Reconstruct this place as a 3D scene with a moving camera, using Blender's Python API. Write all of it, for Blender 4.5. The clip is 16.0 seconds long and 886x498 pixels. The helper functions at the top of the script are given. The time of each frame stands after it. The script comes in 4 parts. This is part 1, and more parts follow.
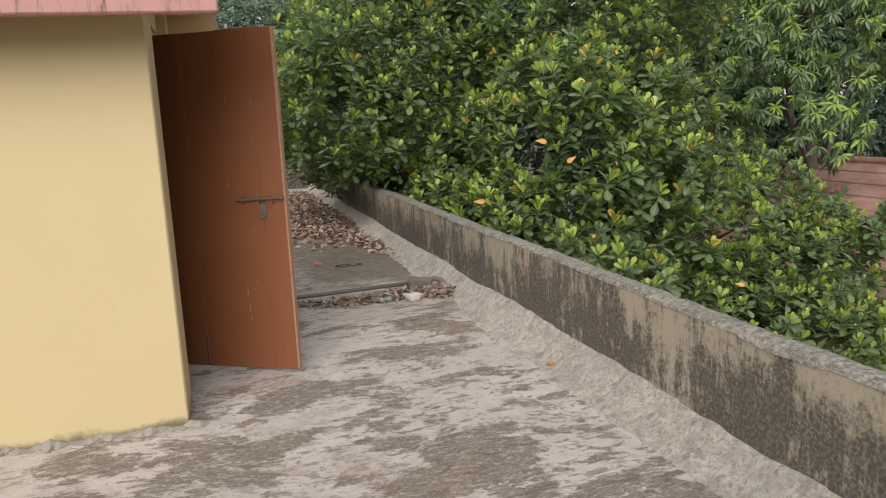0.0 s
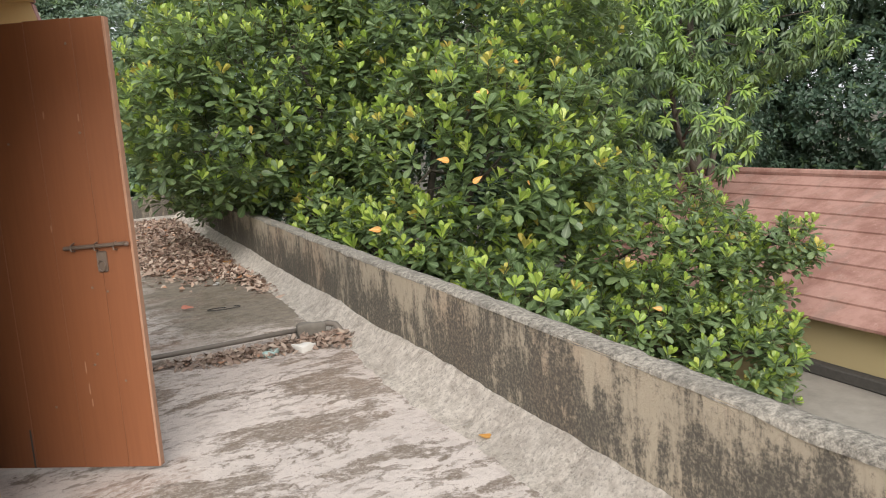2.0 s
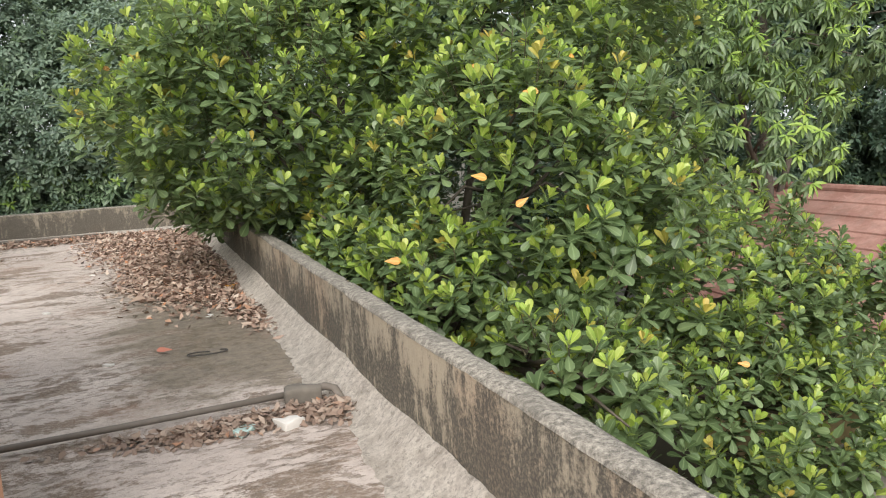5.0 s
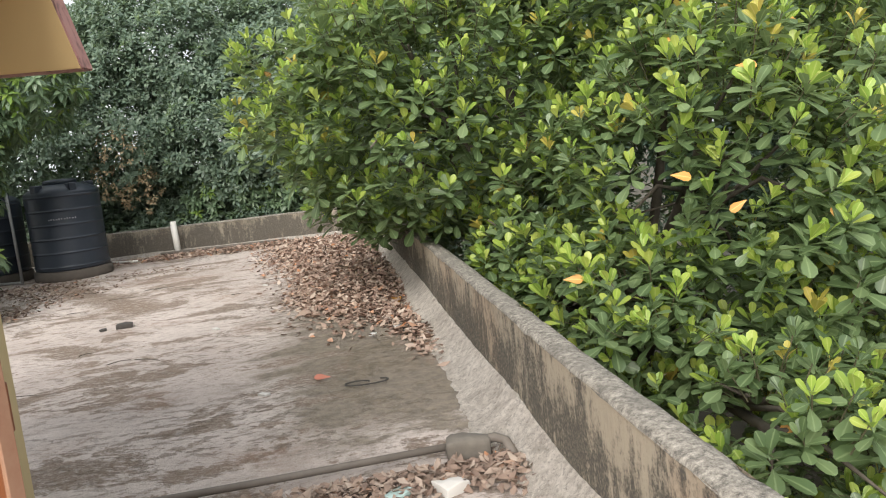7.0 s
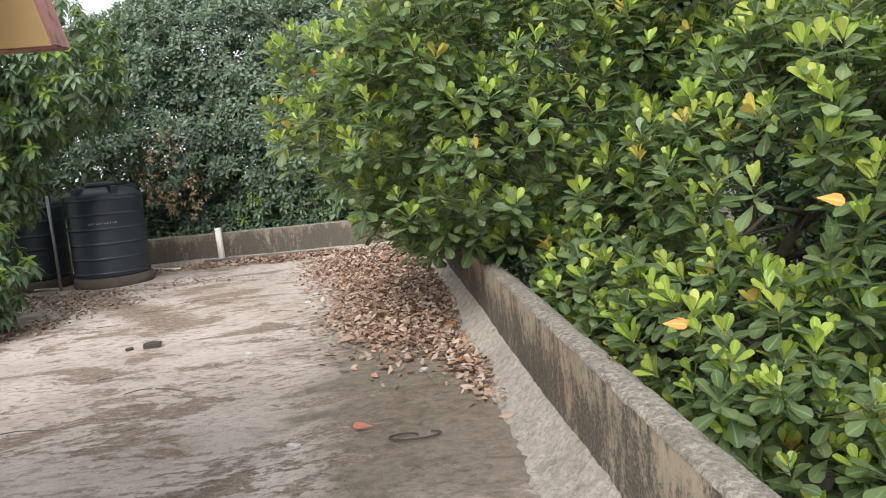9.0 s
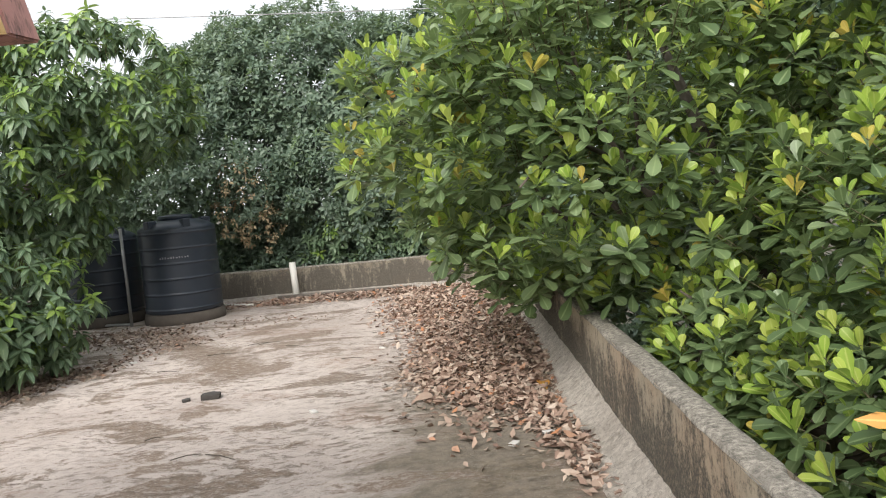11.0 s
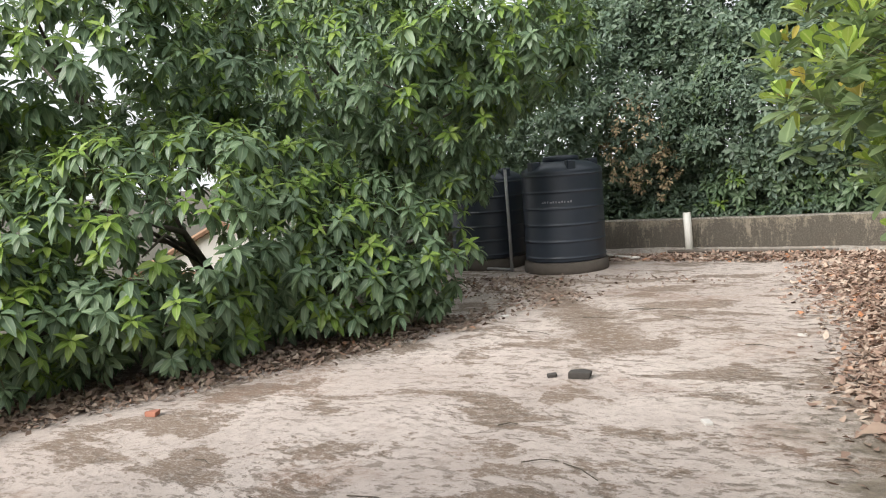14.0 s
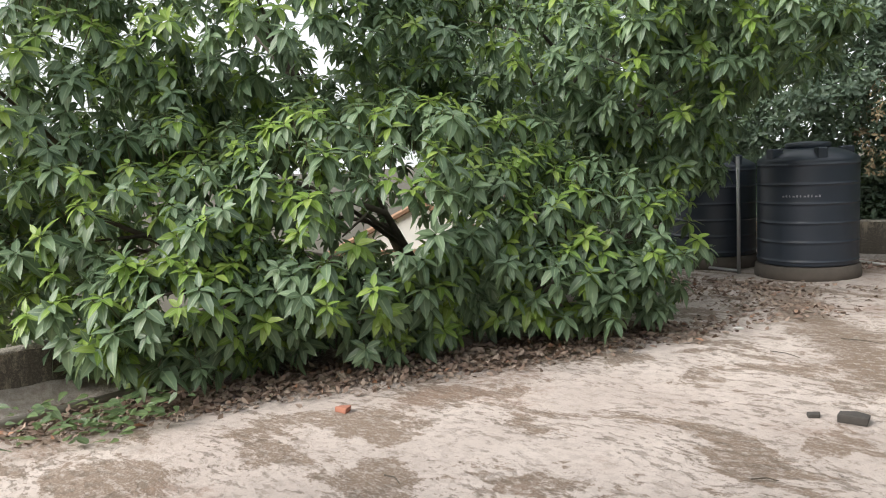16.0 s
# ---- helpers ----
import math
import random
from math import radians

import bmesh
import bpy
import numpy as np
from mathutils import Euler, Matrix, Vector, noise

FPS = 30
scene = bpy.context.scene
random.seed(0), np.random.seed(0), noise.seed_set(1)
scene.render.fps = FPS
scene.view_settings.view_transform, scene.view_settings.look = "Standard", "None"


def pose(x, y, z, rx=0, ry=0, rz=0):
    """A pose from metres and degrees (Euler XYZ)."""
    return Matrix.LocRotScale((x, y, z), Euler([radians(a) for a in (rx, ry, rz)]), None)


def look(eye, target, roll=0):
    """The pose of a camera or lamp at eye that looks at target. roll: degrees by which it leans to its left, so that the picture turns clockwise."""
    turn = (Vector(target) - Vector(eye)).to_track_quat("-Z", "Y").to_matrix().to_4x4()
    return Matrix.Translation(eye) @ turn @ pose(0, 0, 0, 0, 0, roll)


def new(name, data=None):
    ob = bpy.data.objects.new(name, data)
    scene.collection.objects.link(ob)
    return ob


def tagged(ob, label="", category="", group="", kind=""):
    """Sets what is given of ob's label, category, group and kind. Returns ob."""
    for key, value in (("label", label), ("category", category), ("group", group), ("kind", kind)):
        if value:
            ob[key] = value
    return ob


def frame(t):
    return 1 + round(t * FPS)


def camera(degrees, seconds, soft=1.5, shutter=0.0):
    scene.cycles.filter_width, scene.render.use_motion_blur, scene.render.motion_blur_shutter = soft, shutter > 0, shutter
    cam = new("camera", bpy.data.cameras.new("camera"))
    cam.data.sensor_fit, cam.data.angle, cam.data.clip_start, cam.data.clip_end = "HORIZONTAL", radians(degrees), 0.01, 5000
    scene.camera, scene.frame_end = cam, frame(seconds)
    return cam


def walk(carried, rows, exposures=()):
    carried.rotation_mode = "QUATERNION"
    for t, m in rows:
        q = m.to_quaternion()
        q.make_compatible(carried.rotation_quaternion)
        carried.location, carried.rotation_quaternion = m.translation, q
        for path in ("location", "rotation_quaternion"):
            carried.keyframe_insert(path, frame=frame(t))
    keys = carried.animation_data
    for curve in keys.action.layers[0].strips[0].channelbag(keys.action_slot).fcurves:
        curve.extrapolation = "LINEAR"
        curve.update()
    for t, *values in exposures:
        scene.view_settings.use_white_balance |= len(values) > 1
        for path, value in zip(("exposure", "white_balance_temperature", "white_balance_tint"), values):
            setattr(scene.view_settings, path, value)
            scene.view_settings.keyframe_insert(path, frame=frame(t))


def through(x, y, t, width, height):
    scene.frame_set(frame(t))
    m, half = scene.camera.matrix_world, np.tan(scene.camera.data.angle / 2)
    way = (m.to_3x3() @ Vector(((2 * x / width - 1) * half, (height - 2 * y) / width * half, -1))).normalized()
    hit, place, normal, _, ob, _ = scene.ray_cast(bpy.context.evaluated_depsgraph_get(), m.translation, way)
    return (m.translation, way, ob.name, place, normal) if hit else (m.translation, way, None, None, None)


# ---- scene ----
cam = camera(60.0, 16.0, soft=1.1)
PATH = [
    (0, (-2.118, 0.104, 1.509), (-1.583, 2.001, 1.168), -2.9),
    (0.5, (-2.126, 0.367, 1.515), (-1.378, 2.185, 1.147), -2.6),
    (1, (-2.084, 0.57, 1.499), (-1.255, 2.357, 1.152), -2.9),
    (1.5, (-1.979, 0.808, 1.532), (-1.183, 2.616, 1.216), -3.2),
    (2, (-1.939, 1.037, 1.508), (-1.112, 2.831, 1.192), -3.7),
    (2.5, (-1.908, 1.32, 1.529), (-0.979, 3.061, 1.204), -4.9),
    (3, (-1.794, 1.522, 1.52), (-0.871, 3.27, 1.216), -5.1),
    (3.2, (-1.705, 1.607, 1.516), (-0.806, 3.369, 1.222), -4.9),
    (5.3, (-1.237, 2.377, 1.519), (-0.594, 4.248, 1.225), -2.0),
    (5.5, (-1.175, 2.456, 1.519), (-0.626, 4.358, 1.231), -1.5),
    (6, (-1.106, 2.629, 1.515), (-0.672, 4.56, 1.234), -1.2),
    (6.5, (-1.099, 2.891, 1.548), (-0.711, 4.835, 1.279), -2.9),
    (7, (-1.07, 3.063, 1.542), (-0.776, 5.021, 1.263), -5.9),
    (7.5, (-0.996, 3.288, 1.552), (-0.809, 5.261, 1.289), -7.1),
    (8, (-1.004, 3.474, 1.553), (-0.823, 5.45, 1.303), -6.2),
    (8.2, (-1.035, 3.579, 1.552), (-0.822, 5.551, 1.297), -5.8),
    (10.3, (-0.999, 4.485, 1.549), (-0.933, 6.474, 1.348), -3.3),
    (10.5, (-1.026, 4.597, 1.578), (-0.937, 6.586, 1.394), -3.4),
    (11, (-1.043, 4.798, 1.565), (-1.075, 6.792, 1.413), -5.0),
    (11.5, (-0.989, 5.07, 1.588), (-1.296, 7.041, 1.439), -5.2),
    (12, (-0.997, 5.26, 1.581), (-1.44, 7.198, 1.364), -3.5),
    (12.5, (-1.097, 5.447, 1.567), (-1.533, 7.382, 1.311), -2.5),
    (13, (-1.199, 5.618, 1.558), (-1.735, 7.53, 1.316), -3.2),
    (13.5, (-1.249, 5.864, 1.551), (-2.03, 7.691, 1.325), -4.2),
    (14, (-1.347, 6.078, 1.567), (-2.335, 7.803, 1.346), -4.4),
    (14.5, (-1.567, 6.212, 1.567), (-2.665, 7.866, 1.316), -4.9),
    (15, (-1.746, 6.338, 1.564), (-2.891, 7.956, 1.295), -4.7),
    (15.5, (-1.852, 6.467, 1.561), (-3.1, 8.01, 1.309), -3.1),
    (16, (-1.924, 6.593, 1.56), (-3.308, 8.017, 1.327), -2.8),
]
walk(cam, [(t, look(eye, target, roll)) for t, eye, target, roll in PATH],
     [(0.0, -0.36), (1.0, 0.02), (3.0, 0.16), (5.5, 0.32), (12.0, 0.38), (16.0, 0.46)])

# ---- light ----
world = bpy.data.worlds.new("overcast")
scene.world = world
world.use_nodes = True
wt = world.node_tree
wt.nodes.clear()
sky = wt.nodes.new("ShaderNodeTexSky")
sky.sky_type = 'NISHITA'
sky.sun_disc = False
sky.sun_elevation, sky.sun_rotation = radians(33), radians(204)
sky.air_density, sky.dust_density, sky.ozone_density = 1.0, 6.0, 1.0
cloud = wt.nodes.new("ShaderNodeMix")
cloud.data_type = 'RGBA'
cloud.inputs[0].default_value = 0.8
cloud.inputs[7].default_value = (7.8, 8.0, 8.3, 1)
bg = wt.nodes.new("ShaderNodeBackground")
bg.inputs[1].default_value = 0.13
wo = wt.nodes.new("ShaderNodeOutputWorld")
wt.links.new(sky.outputs[0], cloud.inputs[6])
wt.links.new(cloud.outputs[2], bg.inputs[0])
wt.links.new(bg.outputs[0], wo.inputs[0])

sun = new("sun", bpy.data.lights.new("sun", 'SUN'))
sun.data.energy, sun.data.angle, sun.data.color = 4.7, radians(50), (1.0, 0.97, 0.935)
sun.matrix_world = look((-3.6, -8.0, 5.7), (0, 0, 0))

# ---- materials ----
class Mat:
    """A node material with short names for the nodes that most surfaces here share."""

    def __init__(self, name, rough=0.8):
        self.m = bpy.data.materials.new(name)
        self.m.use_nodes = True
        self.t = self.m.node_tree
        self.b = self.t.nodes["Principled BSDF"]
        self.out = self.t.nodes["Material Output"]
        self.b.inputs["Roughness"].default_value = rough
        self.co = self.node("ShaderNodeTexCoord").outputs["Object"]

    def node(self, kind):
        return self.t.nodes.new(kind)

    def link(self, a, b):
        self.t.links.new(a, b)

    def mapped(self, scale, turn=0.0):
        n = self.node("ShaderNodeMapping")
        n.inputs["Scale"].default_value = scale
        n.inputs["Rotation"].default_value = (0, 0, turn)
        self.link(self.co, n.inputs[0])
        return n.outputs[0]

    def noise(self, scale, detail=5, rough=0.6, vec=None, dist=0.0):
        n = self.node("ShaderNodeTexNoise")
        n.inputs["Scale"].default_value, n.inputs["Detail"].default_value = scale, detail
        n.inputs["Roughness"].default_value, n.inputs["Distortion"].default_value = rough, dist
        self.link(vec or self.co, n.inputs["Vector"])
        return n.outputs["Fac"]

    def step(self, fac, lo, hi, a=0.0, b=1.0):
        n = self.node("ShaderNodeMapRange")
        n.interpolation_type = 'SMOOTHSTEP'
        for i, v in enumerate((lo, hi, a, b)):
            n.inputs[1 + i].default_value = v
        self.link(fac, n.inputs[0])
        return n.outputs[0]

    def math(self, op, a, b=0.0):
        n = self.node("ShaderNodeMath")
        n.operation = op
        for i, v in enumerate((a, b)):
            if isinstance(v, (int, float)):
                n.inputs[i].default_value = v
            else:
                self.link(v, n.inputs[i])
        return n.outputs[0]

    def mix(self, fac, a, b):
        n = self.node("ShaderNodeMix")
        n.data_type = 'RGBA'
        for i, v in ((0, fac), (6, a), (7, b)):
            if isinstance(v, (int, float)):
                n.inputs[i].default_value = v
            elif isinstance(v, tuple):
                n.inputs[i].default_value = (*v, 1)
            else:
                self.link(v, n.inputs[i])
        return n.outputs[2]

    def ramp(self, fac, *stops):
        n = self.node("ShaderNodeValToRGB")
        e = n.color_ramp.elements
        while len(e) < len(stops):
            e.new(0.5)
        for k, (p, c) in zip(e, stops):
            k.position, k.color = p, (*c, 1)
        self.link(fac, n.inputs[0])
        return n.outputs[0]

    def colour(self, c):
        if isinstance(c, tuple):
            self.b.inputs["Base Color"].default_value = (*c, 1)
        else:
            self.link(c, self.b.inputs["Base Color"])
        return self

    def bump(self, height, strength=0.4, dist=0.01):
        n = self.node("ShaderNodeBump")
        n.inputs["Strength"].default_value, n.inputs["Distance"].default_value = strength, dist
        self.link(height, n.inputs["Height"])
        self.link(n.outputs[0], self.b.inputs["Normal"])
        return self

    def axis(self, i):
        n = self.node("ShaderNodeSeparateXYZ")
        self.link(self.co, n.inputs[0])
        return n.outputs[i]


def terrace_mat():
    m = Mat("weathered_cement", 0.9)
    # sweeping trowel and broom marks bend the finer patterns
    bend = m.node("ShaderNodeTexNoise")
    bend.inputs["Scale"].default_value, bend.inputs["Detail"].default_value = 0.45, 3
    m.link(m.co, bend.inputs["Vector"])
    warp = m.node("ShaderNodeVectorMath")
    warp.operation = 'MULTIPLY_ADD'
    m.link(bend.outputs["Color"], warp.inputs[0])
    warp.inputs[1].default_value = (0.7, 0.7, 0)
    m.link(m.co, warp.inputs[2])

    def swept(along, across, turn):
        n = m.node("ShaderNodeMapping")
        n.inputs["Scale"].default_value = (along, across, 1)
        n.inputs["Rotation"].default_value = (0, 0, radians(turn))
        m.link(warp.outputs[0], n.inputs[0])
        return n.outputs[0]
    x, y = m.axis(0), m.axis(1)
    big = m.noise(0.8, 4, 0.55, swept(0.8, 1.25, -10))
    patch = m.noise(1.5, 10, 0.70, swept(0.85, 1.5, -10), 0.3)
    dash = m.noise(8.5, 7, 0.74, swept(0.85, 1.75, -14), 0.25)
    speck = m.noise(19, 9, 0.8, swept(0.9, 1.2, -8), 0.3)
    small = m.noise(11, 9, 0.75)
    fine = m.noise(55, 5, 0.7)
    grit = m.noise(140, 3, 0.6)
    south = m.step(y, 5.9, 4.4)
    pale = m.mix(m.step(m.noise(0.5, 5), 0.36, 0.64), (0.475, 0.405, 0.362), (0.62, 0.542, 0.490))
    pale = m.mix(m.step(small, 0.47, 0.60, 0.0, 0.30), pale, (0.29, 0.245, 0.215))
    pale = m.mix(m.math('MULTIPLY', south, 0.3), pale, (0.55, 0.52, 0.495))
    # worn brown patches with ragged ends, denser on the trodden south end
    lump = m.math('ADD', m.math('MULTIPLY', patch, 0.66), m.math('MULTIPLY', big, 0.34))
    lump = m.math('ADD', lump, m.math('MULTIPLY', m.math('SUBTRACT', speck, 0.5), 0.16))
    lump = m.math('ADD', lump, m.math('MULTIPLY', south, 0.022))
    fac = m.step(lump, 0.514, 0.542)
    fac = m.math('MULTIPLY', fac, m.step(fine, 0.30, 0.56, 0.55, 1.0))
    worn = m.mix(m.noise(1.3, 4), (0.132, 0.092, 0.062), (0.245, 0.175, 0.122))
    worn = m.mix(m.math('MULTIPLY', south, 0.6), worn, (0.150, 0.128, 0.102))
    # a brown track of rotted leaves runs from the tanks towards the half brick
    u, v = m.math('ADD', x, 3.95), m.math('SUBTRACT', y, 13.2)
    along = m.math('ABSOLUTE', m.math('SUBTRACT', m.math('MULTIPLY', u, 0.53), m.math('MULTIPLY', v, 0.85)))
    across = m.math('ABSOLUTE', m.math('ADD', m.math('MULTIPLY', u, 0.85), m.math('MULTIPLY', v, 0.53)))
    t = m.math('MAXIMUM', m.math('SUBTRACT', along, 1.7), m.math('SUBTRACT', across, 0.16))
    t = m.math('ADD', t, m.math('MULTIPLY', m.math('SUBTRACT', patch, 0.5), 1.9))
    t = m.math('ADD', t, m.math('MULTIPLY', m.math('SUBTRACT', speck, 0.5), 1.0))
    fac = m.math('MAXIMUM', fac, m.step(t, 0.16, -0.04))
    col = m.mix(m.math('MULTIPLY', fac, 0.92), pale, worn)
    # short dark dashes where the skim has lifted
    where = m.step(m.noise(0.9, 5, 0.6, swept(0.8, 1.3, 20)), 0.38, 0.56, 0.25, 1.0)
    flake = m.math('MULTIPLY', m.step(dash, 0.540, 0.572), where)
    col = m.mix(m.math('MULTIPLY', flake, 0.66), col, m.mix(fine, (0.130, 0.100, 0.074), (0.235, 0.185, 0.14)))
    dots = m.math('MULTIPLY', m.step(speck, 0.560, 0.590), m.step(big, 0.35, 0.6, 0.2, 0.7))
    col = m.mix(dots, col, (0.17, 0.135, 0.105))
    scum = m.math('MULTIPLY', m.step(m.noise(16, 9, 0.78, swept(0.8, 1.6, 5)), 0.52, 0.58), fac)
    col = m.mix(m.math('MULTIPLY', scum, 0.6), col, (0.50, 0.445, 0.405))
    rust = m.math('MULTIPLY', m.step(m.noise(0.8, 5, 0.65), 0.54, 0.66), m.step(speck, 0.42, 0.55, 0.1, 0.6))
    col = m.mix(rust, col, (0.27, 0.175, 0.125))
    # the damp olive stretch in front of the leaf heap
    dx = m.math('ABSOLUTE', m.math('ADD', x, 0.85))
    dy = m.math('ABSOLUTE', m.math('SUBTRACT', y, 9.1))
    d = m.math('MAXIMUM', m.math('SUBTRACT', dx, 0.50), m.math('MULTIPLY', m.math('SUBTRACT', dy, 1.7), 0.7))
    d = m.math('ADD', d, m.math('ADD', m.math('MULTIPLY', m.math('SUBTRACT', patch, 0.5), 2.4), m.math('MULTIPLY', m.math('SUBTRACT', big, 0.5), 2.2)))
    d = m.math('ADD', d, m.math('MULTIPLY', m.math('SUBTRACT', speck, 0.5), 1.1))
    damp = m.step(d, 0.36, -0.12)
    col = m.mix(m.math('MULTIPLY', damp, 0.86), col, m.mix(m.step(small, 0.35, 0.65), (0.105, 0.086, 0.060), (0.235, 0.195, 0.14)))
    col = m.mix(m.step(grit, 0.58, 0.72, 0, 0.45), col, (0.15, 0.125, 0.10))
    col = m.mix(m.step(m.noise(120, 2, 0.5, m.mapped((1, 1, 1), 1.1)), 0.66, 0.74, 0, 0.5), col, (0.60, 0.55, 0.50))
    m.colour(col)
    h = m.math('ADD', m.math('MULTIPLY', small, 0.8), m.math('MULTIPLY', fine, 0.5))
    h = m.math('SUBTRACT', h, m.math('MULTIPLY', flake, 0.35))
    m.bump(m.math('ADD', h, m.math('ADD', m.math('MULTIPLY', speck, 0.6), m.math('MULTIPLY', grit, 0.25))), 0.9, 0.016)
    return m.m


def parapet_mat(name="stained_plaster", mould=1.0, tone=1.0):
    m = Mat(name, 0.92)
    wash = m.noise(1.0, 7, 0.68, m.mapped((2.6, 2.6, 1.1)), 0.2)
    streak = m.noise(1.0, 9, 0.74, m.mapped((16, 16, 2.6)), 0.25)
    drip = m.noise(1.0, 5, 0.6, m.mapped((46, 46, 4.5)))
    mott = m.noise(15, 10, 0.82)
    fine = m.noise(60, 5, 0.75)
    base = m.mix(mott, (0.30, 0.25, 0.185), (0.56, 0.48, 0.365))
    base = m.mix(m.step(m.noise(1.3, 4), 0.48, 0.66, 0, 0.6), base, (0.45, 0.33, 0.23))
    base = m.mix(m.step(drip, 0.55, 0.75, 0, 0.45), base, (0.20, 0.175, 0.14))
    base = m.mix(m.step(mott, 0.60, 0.68, 0, 0.45), base, (0.54, 0.50, 0.42))
    # tone below 1 pulls the whole base darker, for walls in tree shade
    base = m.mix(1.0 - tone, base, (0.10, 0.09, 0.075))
    low = m.step(m.math('ADD', m.axis(2), m.math('MULTIPLY', m.math('SUBTRACT', streak, 0.5), 0.5)), 0.60, 0.25)
    lump = m.math('ADD', m.math('MULTIPLY', wash, 0.34), m.math('MULTIPLY', streak, 0.34))
    lump = m.math('ADD', lump, m.math('ADD', m.math('MULTIPLY', mott, 0.34), m.math('MULTIPLY', low, 0.07)))
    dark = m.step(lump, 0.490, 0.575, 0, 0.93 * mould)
    dark = m.math('MULTIPLY', dark, m.step(fine, 0.34, 0.58, 0.62, 1.0))
    col = m.mix(dark, base, m.mix(mott, (0.030, 0.028, 0.024), (0.085, 0.076, 0.062)))
    col = m.mix(m.step(fine, 0.57, 0.70, 0, 0.4), col, (0.11, 0.098, 0.078))
    m.colour(col).bump(m.math('ADD', m.math('MULTIPLY', mott, 0.7), m.math('MULTIPLY', fine, 0.45)), 0.9, 0.016)
    return m.m


def coping_mat():
    m = Mat("lichen_coping", 0.95)
    a, b = m.noise(38, 8, 0.8), m.noise(4, 6, 0.7)
    col = m.ramp(a, (0.38, (0.085, 0.076, 0.065)), (0.50, (0.22, 0.20, 0.168)), (0.64, (0.40, 0.365, 0.31)))
    col = m.mix(m.step(b, 0.50, 0.62, 0, 0.5), col, (0.13, 0.118, 0.10))
    m.colour(col).bump(m.noise(45, 5, 0.7), 0.8, 0.012)
    return m.m


def fillet_mat(name="rough_mortar", tone=1.0):
    m = Mat(name, 0.95)
    a, b, c = m.noise(16, 10, 0.82), m.noise(1.7, 5, 0.65), m.noise(42, 7, 0.8)
    d = m.noise(7, 8, 0.75)
    col = m.mix(m.step(a, 0.36, 0.64), (0.50 * tone, 0.44 * tone, 0.375 * tone), (0.80 * tone, 0.735 * tone, 0.655 * tone))
    col = m.mix(m.step(b, 0.52, 0.72, 0, 0.35), col, (0.34, 0.29, 0.235))
    col = m.mix(m.step(d, 0.55, 0.62, 0, 0.45), col, (0.26, 0.215, 0.17))
    col = m.mix(m.step(c, 0.53, 0.59, 0, 0.55), col, (0.24, 0.205, 0.165))
    m.colour(col).bump(m.math('ADD', a, m.math('MULTIPLY', c, 0.8)), 1.0, 0.035)
    return m.m


def paint_mat(name, a, b, dirt=(0.30, 0.22, 0.12), foot=True):
    m = Mat(name, 0.62)
    n, s = m.noise(1.2, 4), m.noise(55, 3)
    col = m.mix(n, a, b)
    col = m.mix(m.step(m.noise(9, 5, 0.7, m.mapped((3, 3, 0.6))), 0.62, 0.8, 0, 0.22), col, dirt)
    if foot:
        grime = m.step(m.math('ADD', m.axis(2), m.math('MULTIPLY', m.noise(7, 5, 0.7), 0.12)), 0.115, 0.06)
        col = m.mix(m.math('MULTIPLY', grime, 0.9), col, (0.10, 0.085, 0.05))
    m.colour(col).bump(s, 0.12, 0.004)
    return m.m


def fascia_mat():
    m = Mat("faded_red_oxide", 0.85)
    n, r = m.noise(4, 5, 0.7), m.noise(6, 5, 0.7, m.mapped((4, 4, 0.5)))
    col = m.mix(n, (0.36, 0.17, 0.15), (0.47, 0.27, 0.24))
    col = m.mix(m.step(r, 0.5, 0.68, 0, 0.85), col, (0.09, 0.06, 0.055))
    m.colour(col).bump(n, 0.3, 0.006)
    return m.m


def roof_mat():
    m = Mat("weathered_red_roof", 0.88)
    a, b = m.noise(1.6, 7, 0.7), m.noise(14, 7, 0.75)
    col = m.mix(m.step(a, 0.36, 0.64), (0.215, 0.105, 0.082), (0.345, 0.195, 0.160))
    col = m.mix(m.step(m.noise(0.7, 6, 0.7, m.mapped((1, 1.6, 1))), 0.50, 0.62, 0, 0.5), col, (0.20, 0.135, 0.112))
    col = m.mix(m.step(b, 0.56, 0.66, 0, 0.4), col, (0.40, 0.27, 0.23))
    m.colour(col).bump(b, 0.5, 0.01)
    return m.m


def wood_mat():
    m = Mat("red_brown_painted_wood", 0.5)
    g = m.noise(7, 6, 0.65, m.mapped((9, 9, 0.35)))
    f = m.noise(30, 4, 0.7, m.mapped((12, 12, 0.5)))
    big = m.noise(1.4, 3)
    col = m.mix(g, (0.165, 0.055, 0.021), (0.235, 0.086, 0.033))
    col = m.mix(m.math('MULTIPLY', big, 0.35), col, (0.12, 0.038, 0.016))
    col = m.mix(m.step(f, 0.7, 0.8, 0, 0.35), col, (0.36, 0.20, 0.12))
    m.colour(col).bump(g, 0.15, 0.004)
    return m.m


def metal_mat(name, a, b, rough=0.5, metal=0.8):
    m = Mat(name, rough)
    n = m.noise(25, 5, 0.7)
    m.colour(m.mix(n, a, b)).bump(n, 0.15, 0.003)
    m.b.inputs["Metallic"].default_value = metal
    return m.m


def plain_mat(name, a, b, rough=0.6, scale=8.0, bump=0.15):
    m = Mat(name, rough)
    n = m.noise(scale, 5, 0.65)
    m.colour(m.mix(n, a, b)).bump(n, bump, 0.004)
    return m.m


